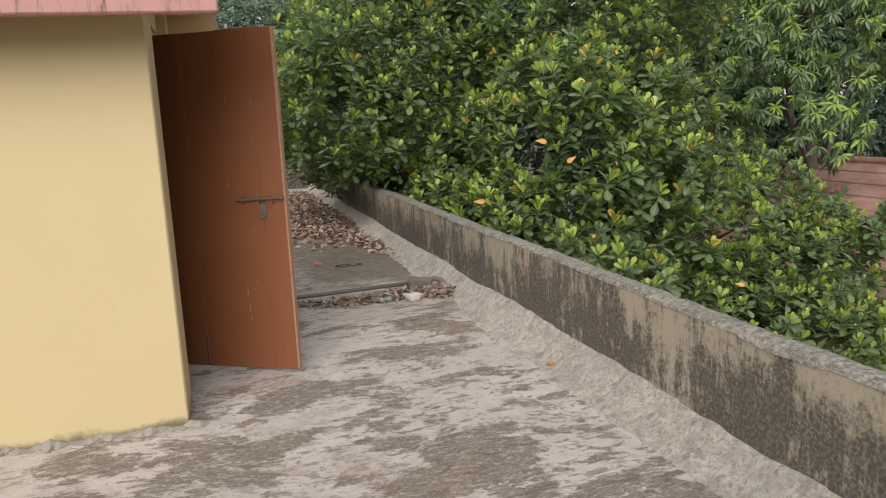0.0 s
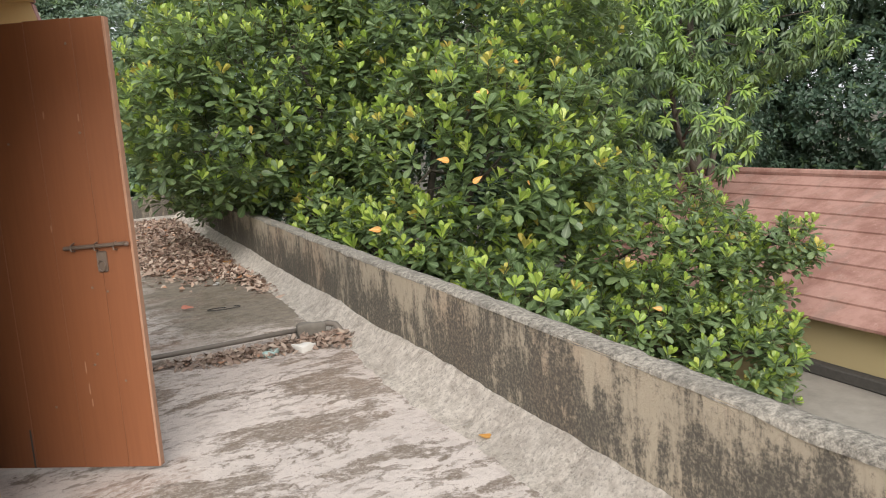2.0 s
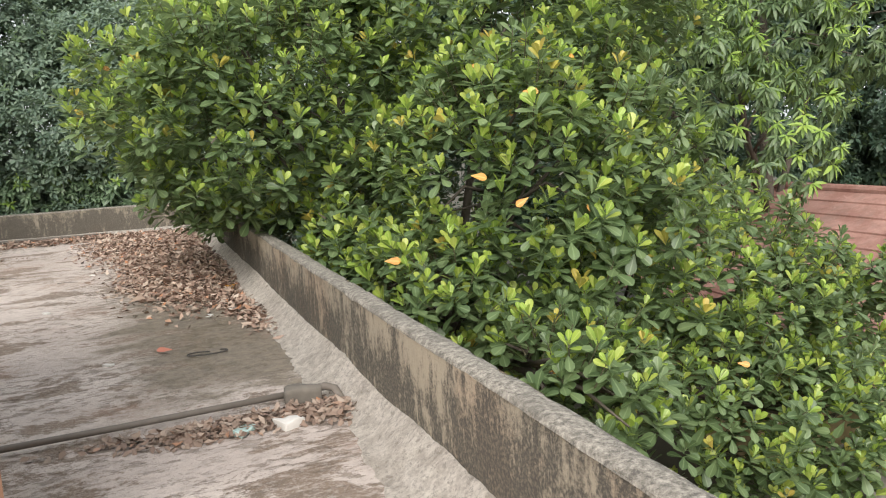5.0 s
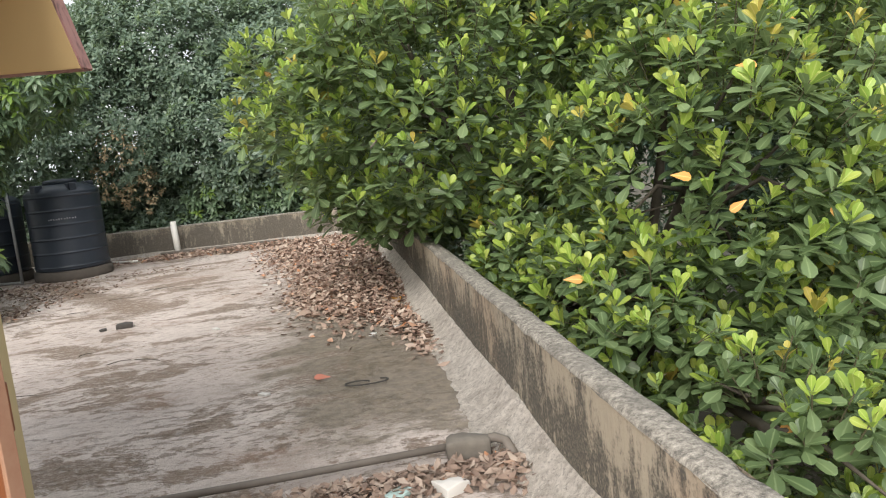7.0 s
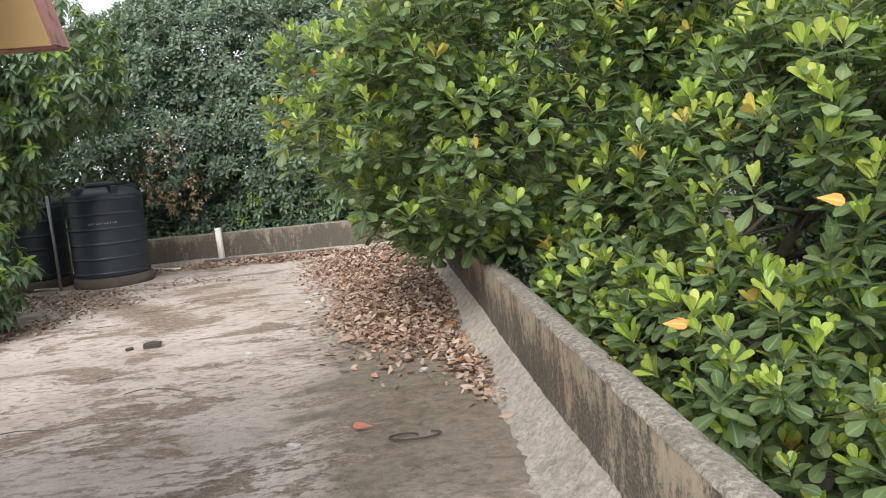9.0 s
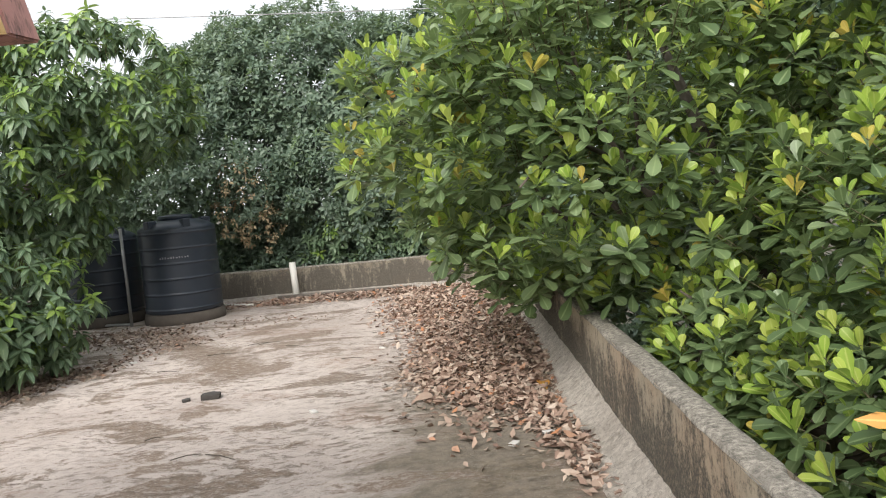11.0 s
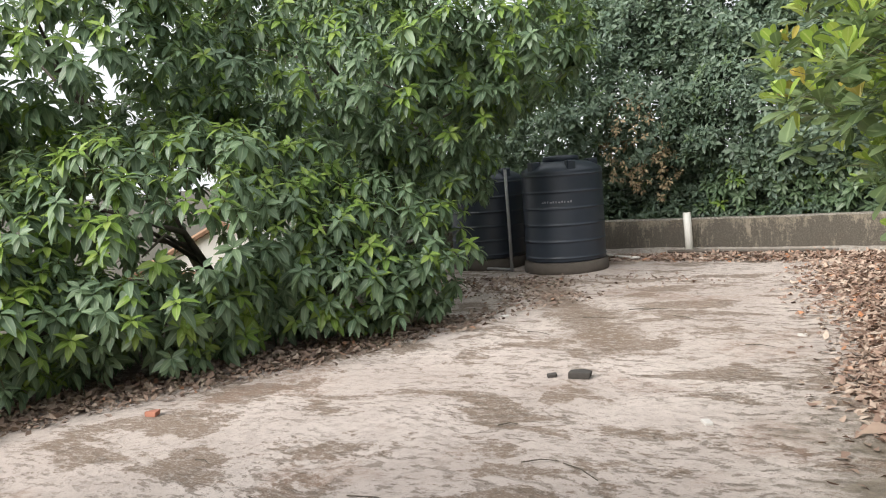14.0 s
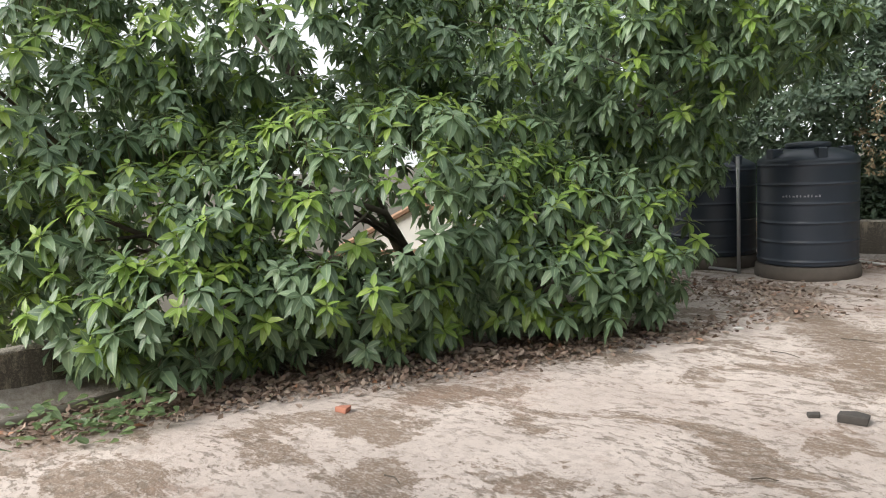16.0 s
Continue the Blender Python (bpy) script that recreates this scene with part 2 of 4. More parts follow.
def leaf_mat(name, dark, mid, light, rough=0.42, rib=(0.30, 0.36, 0.14), through=0.25, gloss=0.5):
    m = Mat(name, rough)
    g = m.node("ShaderNodeNewGeometry")
    at = m.node("ShaderNodeAttribute")
    at.attribute_name = "rib"
    col = m.ramp(g.outputs["Random Per Island"], (0.0, dark), (0.55, mid), (1.0, light))
    col = m.mix(m.math('MULTIPLY', m.noise(2.2, 3), 0.45), col, dark)
    col = m.mix(m.step(at.outputs["Fac"], 0.80, 0.97, 0, 0.7), col, rib)
    m.colour(col)
    m.b.inputs["Specular IOR Level"].default_value = gloss
    tr = m.node("ShaderNodeBsdfTranslucent")
    m.link(m.mix(0.35, col, (0.32, 0.40, 0.13)), tr.inputs[0])
    ms = m.node("ShaderNodeMixShader")
    ms.inputs[0].default_value = through
    m.link(m.b.outputs[0], ms.inputs[1])
    m.link(tr.outputs[0], ms.inputs[2])
    m.link(ms.outputs[0], m.out.inputs[0])
    return m.m


def litter_mat(name="dry_leaf", grey=0.0):
    m = Mat(name, 0.75)
    g = m.node("ShaderNodeNewGeometry")
    col = m.ramp(g.outputs["Random Per Island"], (0.0, (0.17, 0.105, 0.08)), (0.35, (0.33, 0.225, 0.17)),
                 (0.7, (0.46, 0.35, 0.275)), (0.93, (0.57, 0.47, 0.385)), (1.0, (0.50, 0.21, 0.09)))
    col = m.mix(grey, col, (0.14, 0.11, 0.085))
    m.colour(m.mix(m.math('MULTIPLY', m.noise(30, 4), 0.4), col, (0.12, 0.075, 0.05)))
    return m.m


TERRACE, PARAPET, COPING, FILLET = terrace_mat(), parapet_mat(), coping_mat(), fillet_mat()
# PARAPET's plaster darkened by tone: shade under the trees put into the colour
GREYWALL = parapet_mat("shaded_weathered_plaster", 1.0, 0.55)
FOOTGREY = fillet_mat("grey_mortar", 0.62)
YELLOW = paint_mat("yellow_distemper", (0.46, 0.365, 0.195), (0.51, 0.41, 0.23))
SOFFIT = paint_mat("ochre_soffit", (0.58, 0.40, 0.18), (0.62, 0.44, 0.205), foot=False)
FASCIA, WOOD = fascia_mat(), wood_mat()
EDGEWOOD = plain_mat("worn_door_edge", (0.24, 0.10, 0.055), (0.36, 0.22, 0.14), 0.7, 20)
IRON = metal_mat("dull_iron", (0.14, 0.105, 0.085), (0.28, 0.22, 0.175), 0.5, 0.7)
GALV = metal_mat("galvanised_pipe", (0.30, 0.30, 0.30), (0.42, 0.42, 0.42), 0.5, 0.6)
BLACKPVC = plain_mat("black_polythene", (0.021, 0.029, 0.042), (0.034, 0.044, 0.060), 0.42, 5, 0.1)
WHITEPVC = plain_mat("white_plastic_pipe", (0.66, 0.64, 0.58), (0.74, 0.72, 0.67), 0.45, 12)
OLDPIPE = plain_mat("weathered_grey_pipe", (0.095, 0.080, 0.066), (0.18, 0.155, 0.13), 0.7, 14, 0.3)
CONCRETE = plain_mat("grey_concrete", (0.20, 0.18, 0.155), (0.33, 0.30, 0.26), 0.95, 18, 0.6)
PLINTH = plain_mat("damp_plinth", (0.065, 0.055, 0.046), (0.13, 0.11, 0.092), 0.95, 9, 0.6)
OLDMORTAR = plain_mat("old_grey_mortar", (0.095, 0.084, 0.07), (0.20, 0.178, 0.15), 0.95, 16, 0.8)
DARKCONC = plain_mat("damp_dark_concrete", (0.036, 0.033, 0.030), (0.080, 0.072, 0.064), 0.95, 18, 0.7)
BARK = plain_mat("grey_brown_bark", (0.055, 0.045, 0.035), (0.13, 0.11, 0.085), 0.95, 14, 0.8)
TWIG = plain_mat("green_brown_twig", (0.07, 0.07, 0.035), (0.13, 0.11, 0.06), 0.8, 10, 0.2)
SOIL = plain_mat("shaded_soil", (0.045, 0.04, 0.028), (0.085, 0.075, 0.05), 1.0, 0.8, 0.5)
LEAF_A = leaf_mat("almond_leaf", (0.078, 0.126, 0.054), (0.135, 0.200, 0.086), (0.225, 0.300, 0.140), 0.40, (0.27, 0.35, 0.17), 0.40, 0.55)
LEAF_A_NEW = leaf_mat("almond_young_leaf", (0.23, 0.36, 0.060), (0.36, 0.48, 0.080), (0.52, 0.56, 0.13), 0.38, (0.52, 0.58, 0.18), 0.42)
LEAF_TIP = leaf_mat("almond_tip_leaf", (0.42, 0.38, 0.07), (0.52, 0.44, 0.09), (0.58, 0.42, 0.10), 0.4, (0.60, 0.50, 0.18), 0.40)
LEAF_B = leaf_mat("pointed_leaf", (0.085, 0.142, 0.082), (0.140, 0.215, 0.118), (0.205, 0.292, 0.160), 0.45, (0.29, 0.37, 0.21), 0.32, 0.55)
LEAF_B_NEW = leaf_mat("pointed_young_leaf", (0.145, 0.255, 0.044), (0.221, 0.334, 0.061), (0.306, 0.396, 0.088), 0.42, (0.323, 0.396, 0.154), 0.35)
# Lifted and blued: the haze over the far crowns is put into this colour
LEAF_C = leaf_mat("far_leaf", (0.105, 0.160, 0.120), (0.160, 0.222, 0.158), (0.225, 0.295, 0.205), 0.45, (0.20, 0.26, 0.17), 0.34)
LEAF_M = leaf_mat("mango_leaf", (0.075, 0.125, 0.060), (0.125, 0.190, 0.082), (0.185, 0.260, 0.105), 0.45, (0.22, 0.29, 0.12), 0.34)
LEAF_M_NEW = leaf_mat("mango_young_leaf", (0.20, 0.33, 0.06), (0.28, 0.42, 0.075), (0.38, 0.50, 0.10), 0.42, (0.40, 0.48, 0.15), 0.42)
# Darker copy of far_leaf: shade inside this crown is put into the colour
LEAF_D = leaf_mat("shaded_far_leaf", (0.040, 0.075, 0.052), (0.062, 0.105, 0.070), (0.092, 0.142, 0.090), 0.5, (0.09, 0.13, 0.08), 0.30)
LEAF_OR = leaf_mat("turned_leaf", (0.50, 0.18, 0.05), (0.60, 0.30, 0.06), (0.66, 0.42, 0.08), 0.5, (0.74, 0.5, 0.15), 0.25)
LITTER, OLDLEAF = litter_mat(), litter_mat("rotting_leaf", 0.42)

# ---- building helpers ----
def thing(name, at=(0, 0, 0), label="", category="", group="", kind=""):
    ob = new(name)
    ob.location = at
    ob.empty_display_size = 0.1
    return tagged(ob, label, category, group, kind)


def part(name, bm, material, parent=None, label=""):
    me = bpy.data.meshes.new(name)
    bmesh.ops.recalc_face_normals(bm, faces=bm.faces)
    bm.to_mesh(me)
    bm.free()
    for mt in material if isinstance(material, (list, tuple)) else (material,):
        me.materials.append(mt)
    ob = new(name, me)
    if parent:
        ob.parent = parent
    return tagged(ob, label)


def smooth(ob):
    for p in ob.data.polygons:
        p.use_smooth = True
    return ob


def box(x0, x1, y0, y1, z0, z1, bevel=0.0, bm=None, segs=1):
    bm = bm or bmesh.new()
    r = bmesh.ops.create_cube(bm, size=1, matrix=Matrix.LocRotScale(((x0 + x1) / 2, (y0 + y1) / 2, (z0 + z1) / 2), None, (x1 - x0, y1 - y0, z1 - z0)))
    if bevel:
        edges = list({e for v in r["verts"] for e in v.link_edges})
        bmesh.ops.bevel(bm, geom=edges, offset=bevel, segments=segs, profile=0.6, affect='EDGES')
    return bm


def lathe(profile, segs=32, bm=None, at=(0, 0, 0)):
    """A solid of revolution about z from (radius, height) pairs; both ends are closed."""
    bm = bm or bmesh.new()
    rings = []
    for r, z in profile:
        rings.append([bm.verts.new((at[0] + r * math.cos(2 * math.pi * i / segs), at[1] + r * math.sin(2 * math.pi * i / segs), at[2] + z)) for i in range(segs)])
    for a, b in zip(rings, rings[1:]):
        for i in range(segs):
            bm.faces.new((a[i], a[(i + 1) % segs], b[(i + 1) % segs], b[i]))
    bm.faces.new(rings[0][::-1])
    bm.faces.new(rings[-1])
    return bm


def tube(points, radii, segs=8, bm=None):
    """A tapered tube along points, closed at both ends."""
    bm = bm or bmesh.new()
    pts = [Vector(p) for p in points]
    rings = []
    for i, p in enumerate(pts):
        d = (pts[min(i + 1, len(pts) - 1)] - pts[max(i - 1, 0)]).normalized()
        side = d.cross(Vector((0.13, 0.31, 0.94))).normalized() if abs(d.z) < 0.95 else d.cross(Vector((1, 0.1, 0))).normalized()
        up = side.cross(d)
        r = radii[i] if isinstance(radii, (list, tuple)) else radii
        rings.append([bm.verts.new(p + r * (math.cos(2 * math.pi * k / segs) * side + math.sin(2 * math.pi * k / segs) * up)) for k in range(segs)])
    for a, b in zip(rings, rings[1:]):
        for i in range(segs):
            bm.faces.new((a[i], a[(i + 1) % segs], b[(i + 1) % segs], b[i]))
    bm.faces.new(rings[0][::-1])
    bm.faces.new(rings[-1])
    return bm


def prism(outline, z0, z1, bm=None):
    bm = bm or bmesh.new()
    lo = [bm.verts.new((x, y, z0)) for x, y in outline]
    hi = [bm.verts.new((x, y, z1)) for x, y in outline]
    bm.faces.new(lo[::-1])
    bm.faces.new(hi)
    n = len(outline)
    for i in range(n):
        bm.faces.new((lo[i], lo[(i + 1) % n], hi[(i + 1) % n], hi[i]))
    return bm


def rough_up(bm, amount, scale, seed=0.0, keep=None):
    for v in bm.verts:
        if keep is None or keep(v.co):
            v.co += amount * noise.noise_vector(v.co * scale + Vector((seed, seed * 2, 0)))
    return bm


# ---- terrace floor and ground ----
PX, PT, PH = -0.17, 0.125, 0.60        # parapet: inner face, thickness, height
NORTH, WEST, SOUTH = 17.6, -7.6, -4.0

def slab_floor():
    bm = bmesh.new()
    xs = np.linspace(WEST - 0.1, PX + PT, 61)
    ys = np.linspace(SOUTH, NORTH + 0.11, 161)
    grid = [[bm.verts.new((x, y, 0.010 * noise.noise(Vector((x * 0.7, y * 0.7, 3.1))) + 0.004 * noise.noise(Vector((x * 4, y * 4, 0))))) for x in xs] for y in ys]
    for a, b in zip(grid, grid[1:]):
        for i in range(len(xs) - 1):
            bm.faces.new((a[i], a[i + 1], b[i + 1], b[i]))
    ob = smooth(part("floor", bm, TERRACE))
    return tagged(ob, "pale weathered cement terrace floor with dark damp blotches", "floor", kind="structure")

slab_floor()
tagged(part("terrace_edge", box(WEST - 0.1, PX + PT - 0.002, SOUTH, NORTH + 0.10, -3.4, -0.03), paint_mat("house_wall_paint", (0.58, 0.42, 0.19), (0.62, 0.46, 0.22), foot=False)),
       "yellow painted house walls under the terrace", "wall", kind="structure")
gb = bmesh.new()
bmesh.ops.create_grid(gb, x_segments=24, y_segments=24, size=400)
for gv in gb.verts:
    gv.co.z = -3.4
tagged(part("ground", gb, SOIL), "shaded brown soil ground under the trees", "ground", kind="structure")

# ---- parapets ----
def coped_wall(name, axis, at, a, b, h, t, seed, label, inner=-1, foot=1.0, face=None):
    """A plastered low wall with an uneven lichen-covered top and a rough mortar fillet at its inner foot."""
    root = thing(name, label=label, category="parapet", kind="structure")
    n = int((b - a) / 0.045)
    us = np.linspace(a, b, n + 1)

    def put(u, w, z):
        return (at + w, u, z) if axis == 'y' else (u, at + w, z)
    bm = bmesh.new()
    zs = [-0.02, 0.12, 0.24, 0.36, 0.47, h - 0.014]
    rows = []
    for u in us:
        top = h + 0.012 * noise.noise(Vector((u * 0.9, seed, 0)))
        ring = []
        for w in (0.0, t * -inner):
            col = []
            for z in zs:
                zz = min(z, top - 0.014)
                d = 0.006 * noise.noise(Vector((u * 3.0, z * 5, seed + w)))
                col.append(bm.verts.new(put(u, w + d, zz)))
            ring.append(col)
        rows.append(ring)
    for r, s in zip(rows, rows[1:]):
        for k in range(2):
            for i in range(len(zs) - 1):
                bm.faces.new((r[k][i], s[k][i], s[k][i + 1], r[k][i + 1]))
    for r in (rows[0], rows[-1]):
        for i in range(len(zs) - 1):
            bm.faces.new((r[0][i], r[1][i], r[1][i + 1], r[0][i + 1]))
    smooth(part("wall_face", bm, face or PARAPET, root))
    bm = bmesh.new()
    rows = []
    for u in us:
        top = h + 0.012 * noise.noise(Vector((u * 0.9, seed, 0)))
        chip = max(0.0, noise.noise(Vector((u * 2.3, seed, 5))) - 0.25) * 0.05
        o = -inner
        lip = 0.020 + 0.022 * max(0.0, noise.noise(Vector((u * 1.9, seed, 15))) + 0.5 * noise.noise(Vector((u * 9.0, seed, 16))))
        chip += 0.10 * max(0.0, noise.noise(Vector((u * 7.5, seed, 25))) - 0.28)
        ww = (0.0 - (0.004 + 0.10 * max(0.0, lip - 0.022)) * o, 0.004 * o, t * 0.3 * o, t * 0.7 * o, (t - 0.006 - chip * 0.3) * o, (t + 0.004 - chip) * o)
        zz = (top - lip, top - 0.004 - chip * 0.3, top + 0.003, top + 0.002, top - 0.004 - chip * 0.2, top - 0.024)
        rows.append([bm.verts.new(put(u, w + 0.004 * noise.noise(Vector((u * 6, w * 9, seed))), z + 0.004 * noise.noise(Vector((u * 7, w * 30, seed + 1))))) for w, z in zip(ww, zz)])
    for r, s in zip(rows, rows[1:]):
        for i in range(5):
            bm.faces.new((r[i], s[i], s[i + 1], r[i + 1]))
    bm.faces.new(rows[0])
    bm.faces.new(rows[-1])
    smooth(part("coping", bm, COPING, root, "lichen-blotched grey cement coping"))
    bm = bmesh.new()
    rows = []
    for u in np.linspace(a, b, int((b - a) / 0.032) + 1):
        n1 = noise.noise(Vector((u * 1.1, seed, 9)))
        n2 = noise.noise(Vector((u * 5.0, seed, 4)))
        hh, wd = (0.150 + 0.028 * n1 + 0.016 * n2) * foot, (0.235 + 0.05 * n1 + 0.035 * n2) * foot
        row = []
        for f, g in ((0.0, 1.0), (0.08, 0.90), (0.2, 0.72), (0.34, 0.54), (0.48, 0.37), (0.62, 0.22), (0.76, 0.115), (0.9, 0.045), (1.0, 0.012), (1.1, -0.12)):
            q = Vector((u * 13, f * 4, seed))
            grit = noise.noise(q) + 0.7 * noise.noise(q * 2.3)
            w = 0.003 + wd * f + 0.010 * foot * noise.noise(q * 1.7 + Vector((0, 0, 7)))
            row.append(bm.verts.new(put(u, inner * max(w, 0.001), hh * g + 0.0095 * foot * grit * (1.0 if 0.0 < f < 1.05 else 0.3))))
        rows.append(row)
    for r, s in zip(rows, rows[1:]):
        for i in range(9):
            bm.faces.new((r[i], s[i], s[i + 1], r[i + 1]))
    smooth(part("mortar_fillet", bm, FOOTGREY if face else FILLET, root, "rough pale mortar fillet along the foot of the wall"))
    return root

coped_wall("parapet_east", 'y', PX, SOUTH, NORTH + 0.10, PH, PT, 1.7, "low cement parapet with black mould streaks and lichen on top")
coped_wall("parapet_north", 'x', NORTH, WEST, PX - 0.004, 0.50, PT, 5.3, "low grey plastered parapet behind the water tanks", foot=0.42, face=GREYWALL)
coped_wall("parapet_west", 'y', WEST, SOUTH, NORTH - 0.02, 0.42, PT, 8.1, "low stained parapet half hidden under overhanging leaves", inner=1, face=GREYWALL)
coped_wall("parapet_south", 'x', SOUTH, WEST + 0.01, PX - 0.004, PH, PT, 3.3, "low plastered parapet closing the terrace", inner=1)

# ---- stair house ----
HX, HY0, HY1, HW, HZ = -2.40, 4.10, 6.36, -5.6, 2.42

def stair_house():
    root = thing("stair_house", (0, 0, 0), "yellow-washed stair house with a projecting roof slab", "building", kind="structure")
    part("south_wall", box(HW, HX, HY0, HY0 + 0.22, -0.02, HZ - 0.008, 0.008), YELLOW, root)
    part("corner_pier", box(HX - 0.24, HX + 0.0, HY0 + 0.223, HY0 + 0.42, -0.02, HZ - 0.008, 0.006), YELLOW, root)
    part("north_pier", box(HX - 0.24, HX, HY1 - 0.24, HY1, -0.02, HZ - 0.008, 0.006), YELLOW, root)
    part("north_wall", box(HW, HX - 0.243, HY1 - 0.22, HY1 - 0.003, -0.02, HZ - 0.008, 0.006), YELLOW, root)
    part("west_wall", box(HW, HW + 0.2, HY0 + 0.223, HY1 - 0.223, -0.02, HZ - 0.008, 0.004), YELLOW, root)
    part("recessed_wall", box(HX - 0.24, HX - 0.09, 5.45, HY1 - 0.243, -0.02, HZ - 0.008, 0.004), YELLOW, root)
    part("lintel_wall", box(HX - 0.24, HX - 0.03, HY0 + 0.423, 5.447, 2.12, HZ - 0.008, 0.004), YELLOW, root)
    part("inner_floor", box(HW + 0.203, HX - 0.25, HY0 + 0.223, HY1 - 0.223, -0.02, 0.012), CONCRETE, root)
    # roof slab with drop edges: red oxide outside, ochre inside; the north drop has a raked end
    slab = box(HW - 0.3, -2.06, 3.70, 6.60, HZ, HZ + 0.13, 0.012, segs=2)
    part("roof_slab", slab, FASCIA, root, "stained red-oxide painted slab edge")
    part("south_drop", box(HW - 0.3, -2.063, 3.703, 3.78, 2.004, HZ - 0.002, 0.008), FASCIA, root, "stained red-oxide drop edge")
    part("south_drop_lining", box(HW - 0.3, -2.068, 3.7805, 3.786, 2.01, HZ - 0.01), SOFFIT, root)
    bm = bmesh.new()
    rake = [(HW - 0.3, 1.985), (-1.975, 1.985), (-2.085, HZ - 0.002), (HW - 0.3, HZ - 0.002)]
    lo = [bm.verts.new((x, 6.50, z)) for x, z in rake]
    hi = [bm.verts.new((x + (0.02 if k in (1, 2) else 0), 6.60, z)) for k, (x, z) in enumerate(rake)]
    bm.faces.new(lo), bm.faces.new(hi[::-1])
    for k in range(4):
        bm.faces.new((lo[k], lo[(k + 1) % 4], hi[(k + 1) % 4], hi[k]))
    bmesh.ops.bevel(bm, geom=list(bm.edges), offset=0.006, segments=2, affect='EDGES')
    part("north_drop", bm, FASCIA, root, "raked end of the red-oxide drop edge")
    bm = bmesh.new()
    q = [(HW - 0.3, 1.987), (-1.980, 1.987), (-2.090, HZ - 0.004), (HW - 0.3, HZ - 0.004)]
    lo = [bm.verts.new((x, 6.494, z)) for x, z in q]
    hi = [bm.verts.new((x, 6.4995, z)) for x, z in q]
    bm.faces.new(lo), bm.faces.new(hi[::-1])
    for k in range(4):
        bm.faces.new((lo[k], lo[(k + 1) % 4], hi[(k + 1) % 4], hi[k]))
    part("north_drop_lining", bm, SOFFIT, root, "ochre painted inner face of the drop edge")
    part("soffit", box(HW - 0.28, -2.07, 3.79, 6.49, HZ - 0.006, HZ - 0.001), SOFFIT, root, "ochre painted underside of the slab")
    bm = bmesh.new()
    for i in range(70):
        a = HW + (HX + 0.05 - HW) * i / 69
        r = 0.05 + 0.03 * noise.noise(Vector((i * 0.4, 0, 0)))
        bmesh.ops.create_icosphere(bm, subdivisions=1, radius=0.045, matrix=Matrix.LocRotScale((a, HY0 - 0.015 - 0.02 * math.sin(i * 2.1), 0.0), None, (1.1, r * 22, r * (9 + 6 * math.sin(i * 1.3)))))
    rough_up(bm, 0.012, 14)
    part("mortar_foot", bm, CONCRETE, root, "crumbling grey mortar along the wall foot")

stair_house()


def door():
    root = thing("door_1", (HX - 0.075, 5.135, 0.03), "open red-brown plank door with an iron bolt", "door", kind="structure")
    root.rotation_euler = (0, 0, radians(-31.5))
    w, hgt = 0.62, 2.035
    x = 0.0
    for k, pw in enumerate((0.22, 0.245, 0.215, 0.145)):
        part("plank", box(x + 0.0005, x + pw - 0.0005, -0.017, 0.017, 0, hgt - 0.003 * (k % 2), 0.0014), WOOD, root)
        x += pw
    part("edge_strip", box(x, x + 0.012, -0.018, 0.018, 0.002, hgt - 0.006, 0.002), EDGEWOOD, root, "worn pale door edge")
    for z in (0.22, 1.0, 1.78):
        part("back_rail", box(0.02, x - 0.01, 0.0175, 0.040, z, z + 0.11, 0.004), WOOD, root)
    # bolt
    bx, bz = 0.61, 1.045
    bolt = part("bolt", tube([(bx - 0.09, -0.036, bz), (bx + 0.20, -0.036, bz + 0.012)], 0.009, 8), IRON, root, "rusty iron sliding bolt")
    for q in (-0.05, 0.06, 0.15):
        part("staple", tube([(bx + q, -0.017, bz - 0.016), (bx + q, -0.046, bz - 0.012), (bx + q, -0.049, bz + 0.012), (bx + q, -0.017, bz + 0.02)], 0.004, 6), IRON, bolt)
    part("bolt_knob", lathe([(0.006, 0), (0.013, 0.006), (0.013, 0.016), (0.006, 0.02)], 10, at=(bx + 0.205, -0.036, bz)), IRON, bolt)
    hasp = part("hasp", box(bx + 0.052, bx + 0.10, -0.024, -0.0175, bz - 0.115, bz - 0.02, 0.006), IRON, root, "hanging iron hasp")
    part("hasp_ring", tube([(bx + 0.076 + 0.018 * math.cos(a), -0.030, bz - 0.085 + 0.024 * math.sin(a)) for a in np.linspace(0, 6.2, 13)], 0.004, 6), IRON, hasp)
    part("crack", box(0.205, 0.213, -0.0185, -0.0172, 0.0, 0.19), DARKCONC, root, "dark split at the foot of a plank")
    for sx, sz, sl in ((0.53, 0.46, 0.055), (0.535, 0.36, 0.05), (0.54, 0.30, 0.035), (0.50, 1.62, 0.03), (0.66, 1.60, 0.03), (0.46, 1.12, 0.03)):
        part("scratch", box(sx, sx + 0.005, -0.0182, -0.0172, sz, sz + sl), EDGEWOOD, root, "pale scratch in the paint")
    for sx, sz in ((0.62, 0.86), (0.69, 0.84), (0.32, 1.52), (0.65, 1.93), (0.72, 0.42), (0.58, 0.5), (0.36, 0.3), (0.60, 0.55), (0.66, 1.55)):
        part("nail_head", lathe([(0.005, 0), (0.006, 0.002), (0.004, 0.004)], 8), IRON, root).matrix_basis = Matrix.Translation((sx, -0.017, sz)) @ Matrix.Rotation(radians(90), 4, 'X')
    return root

door()

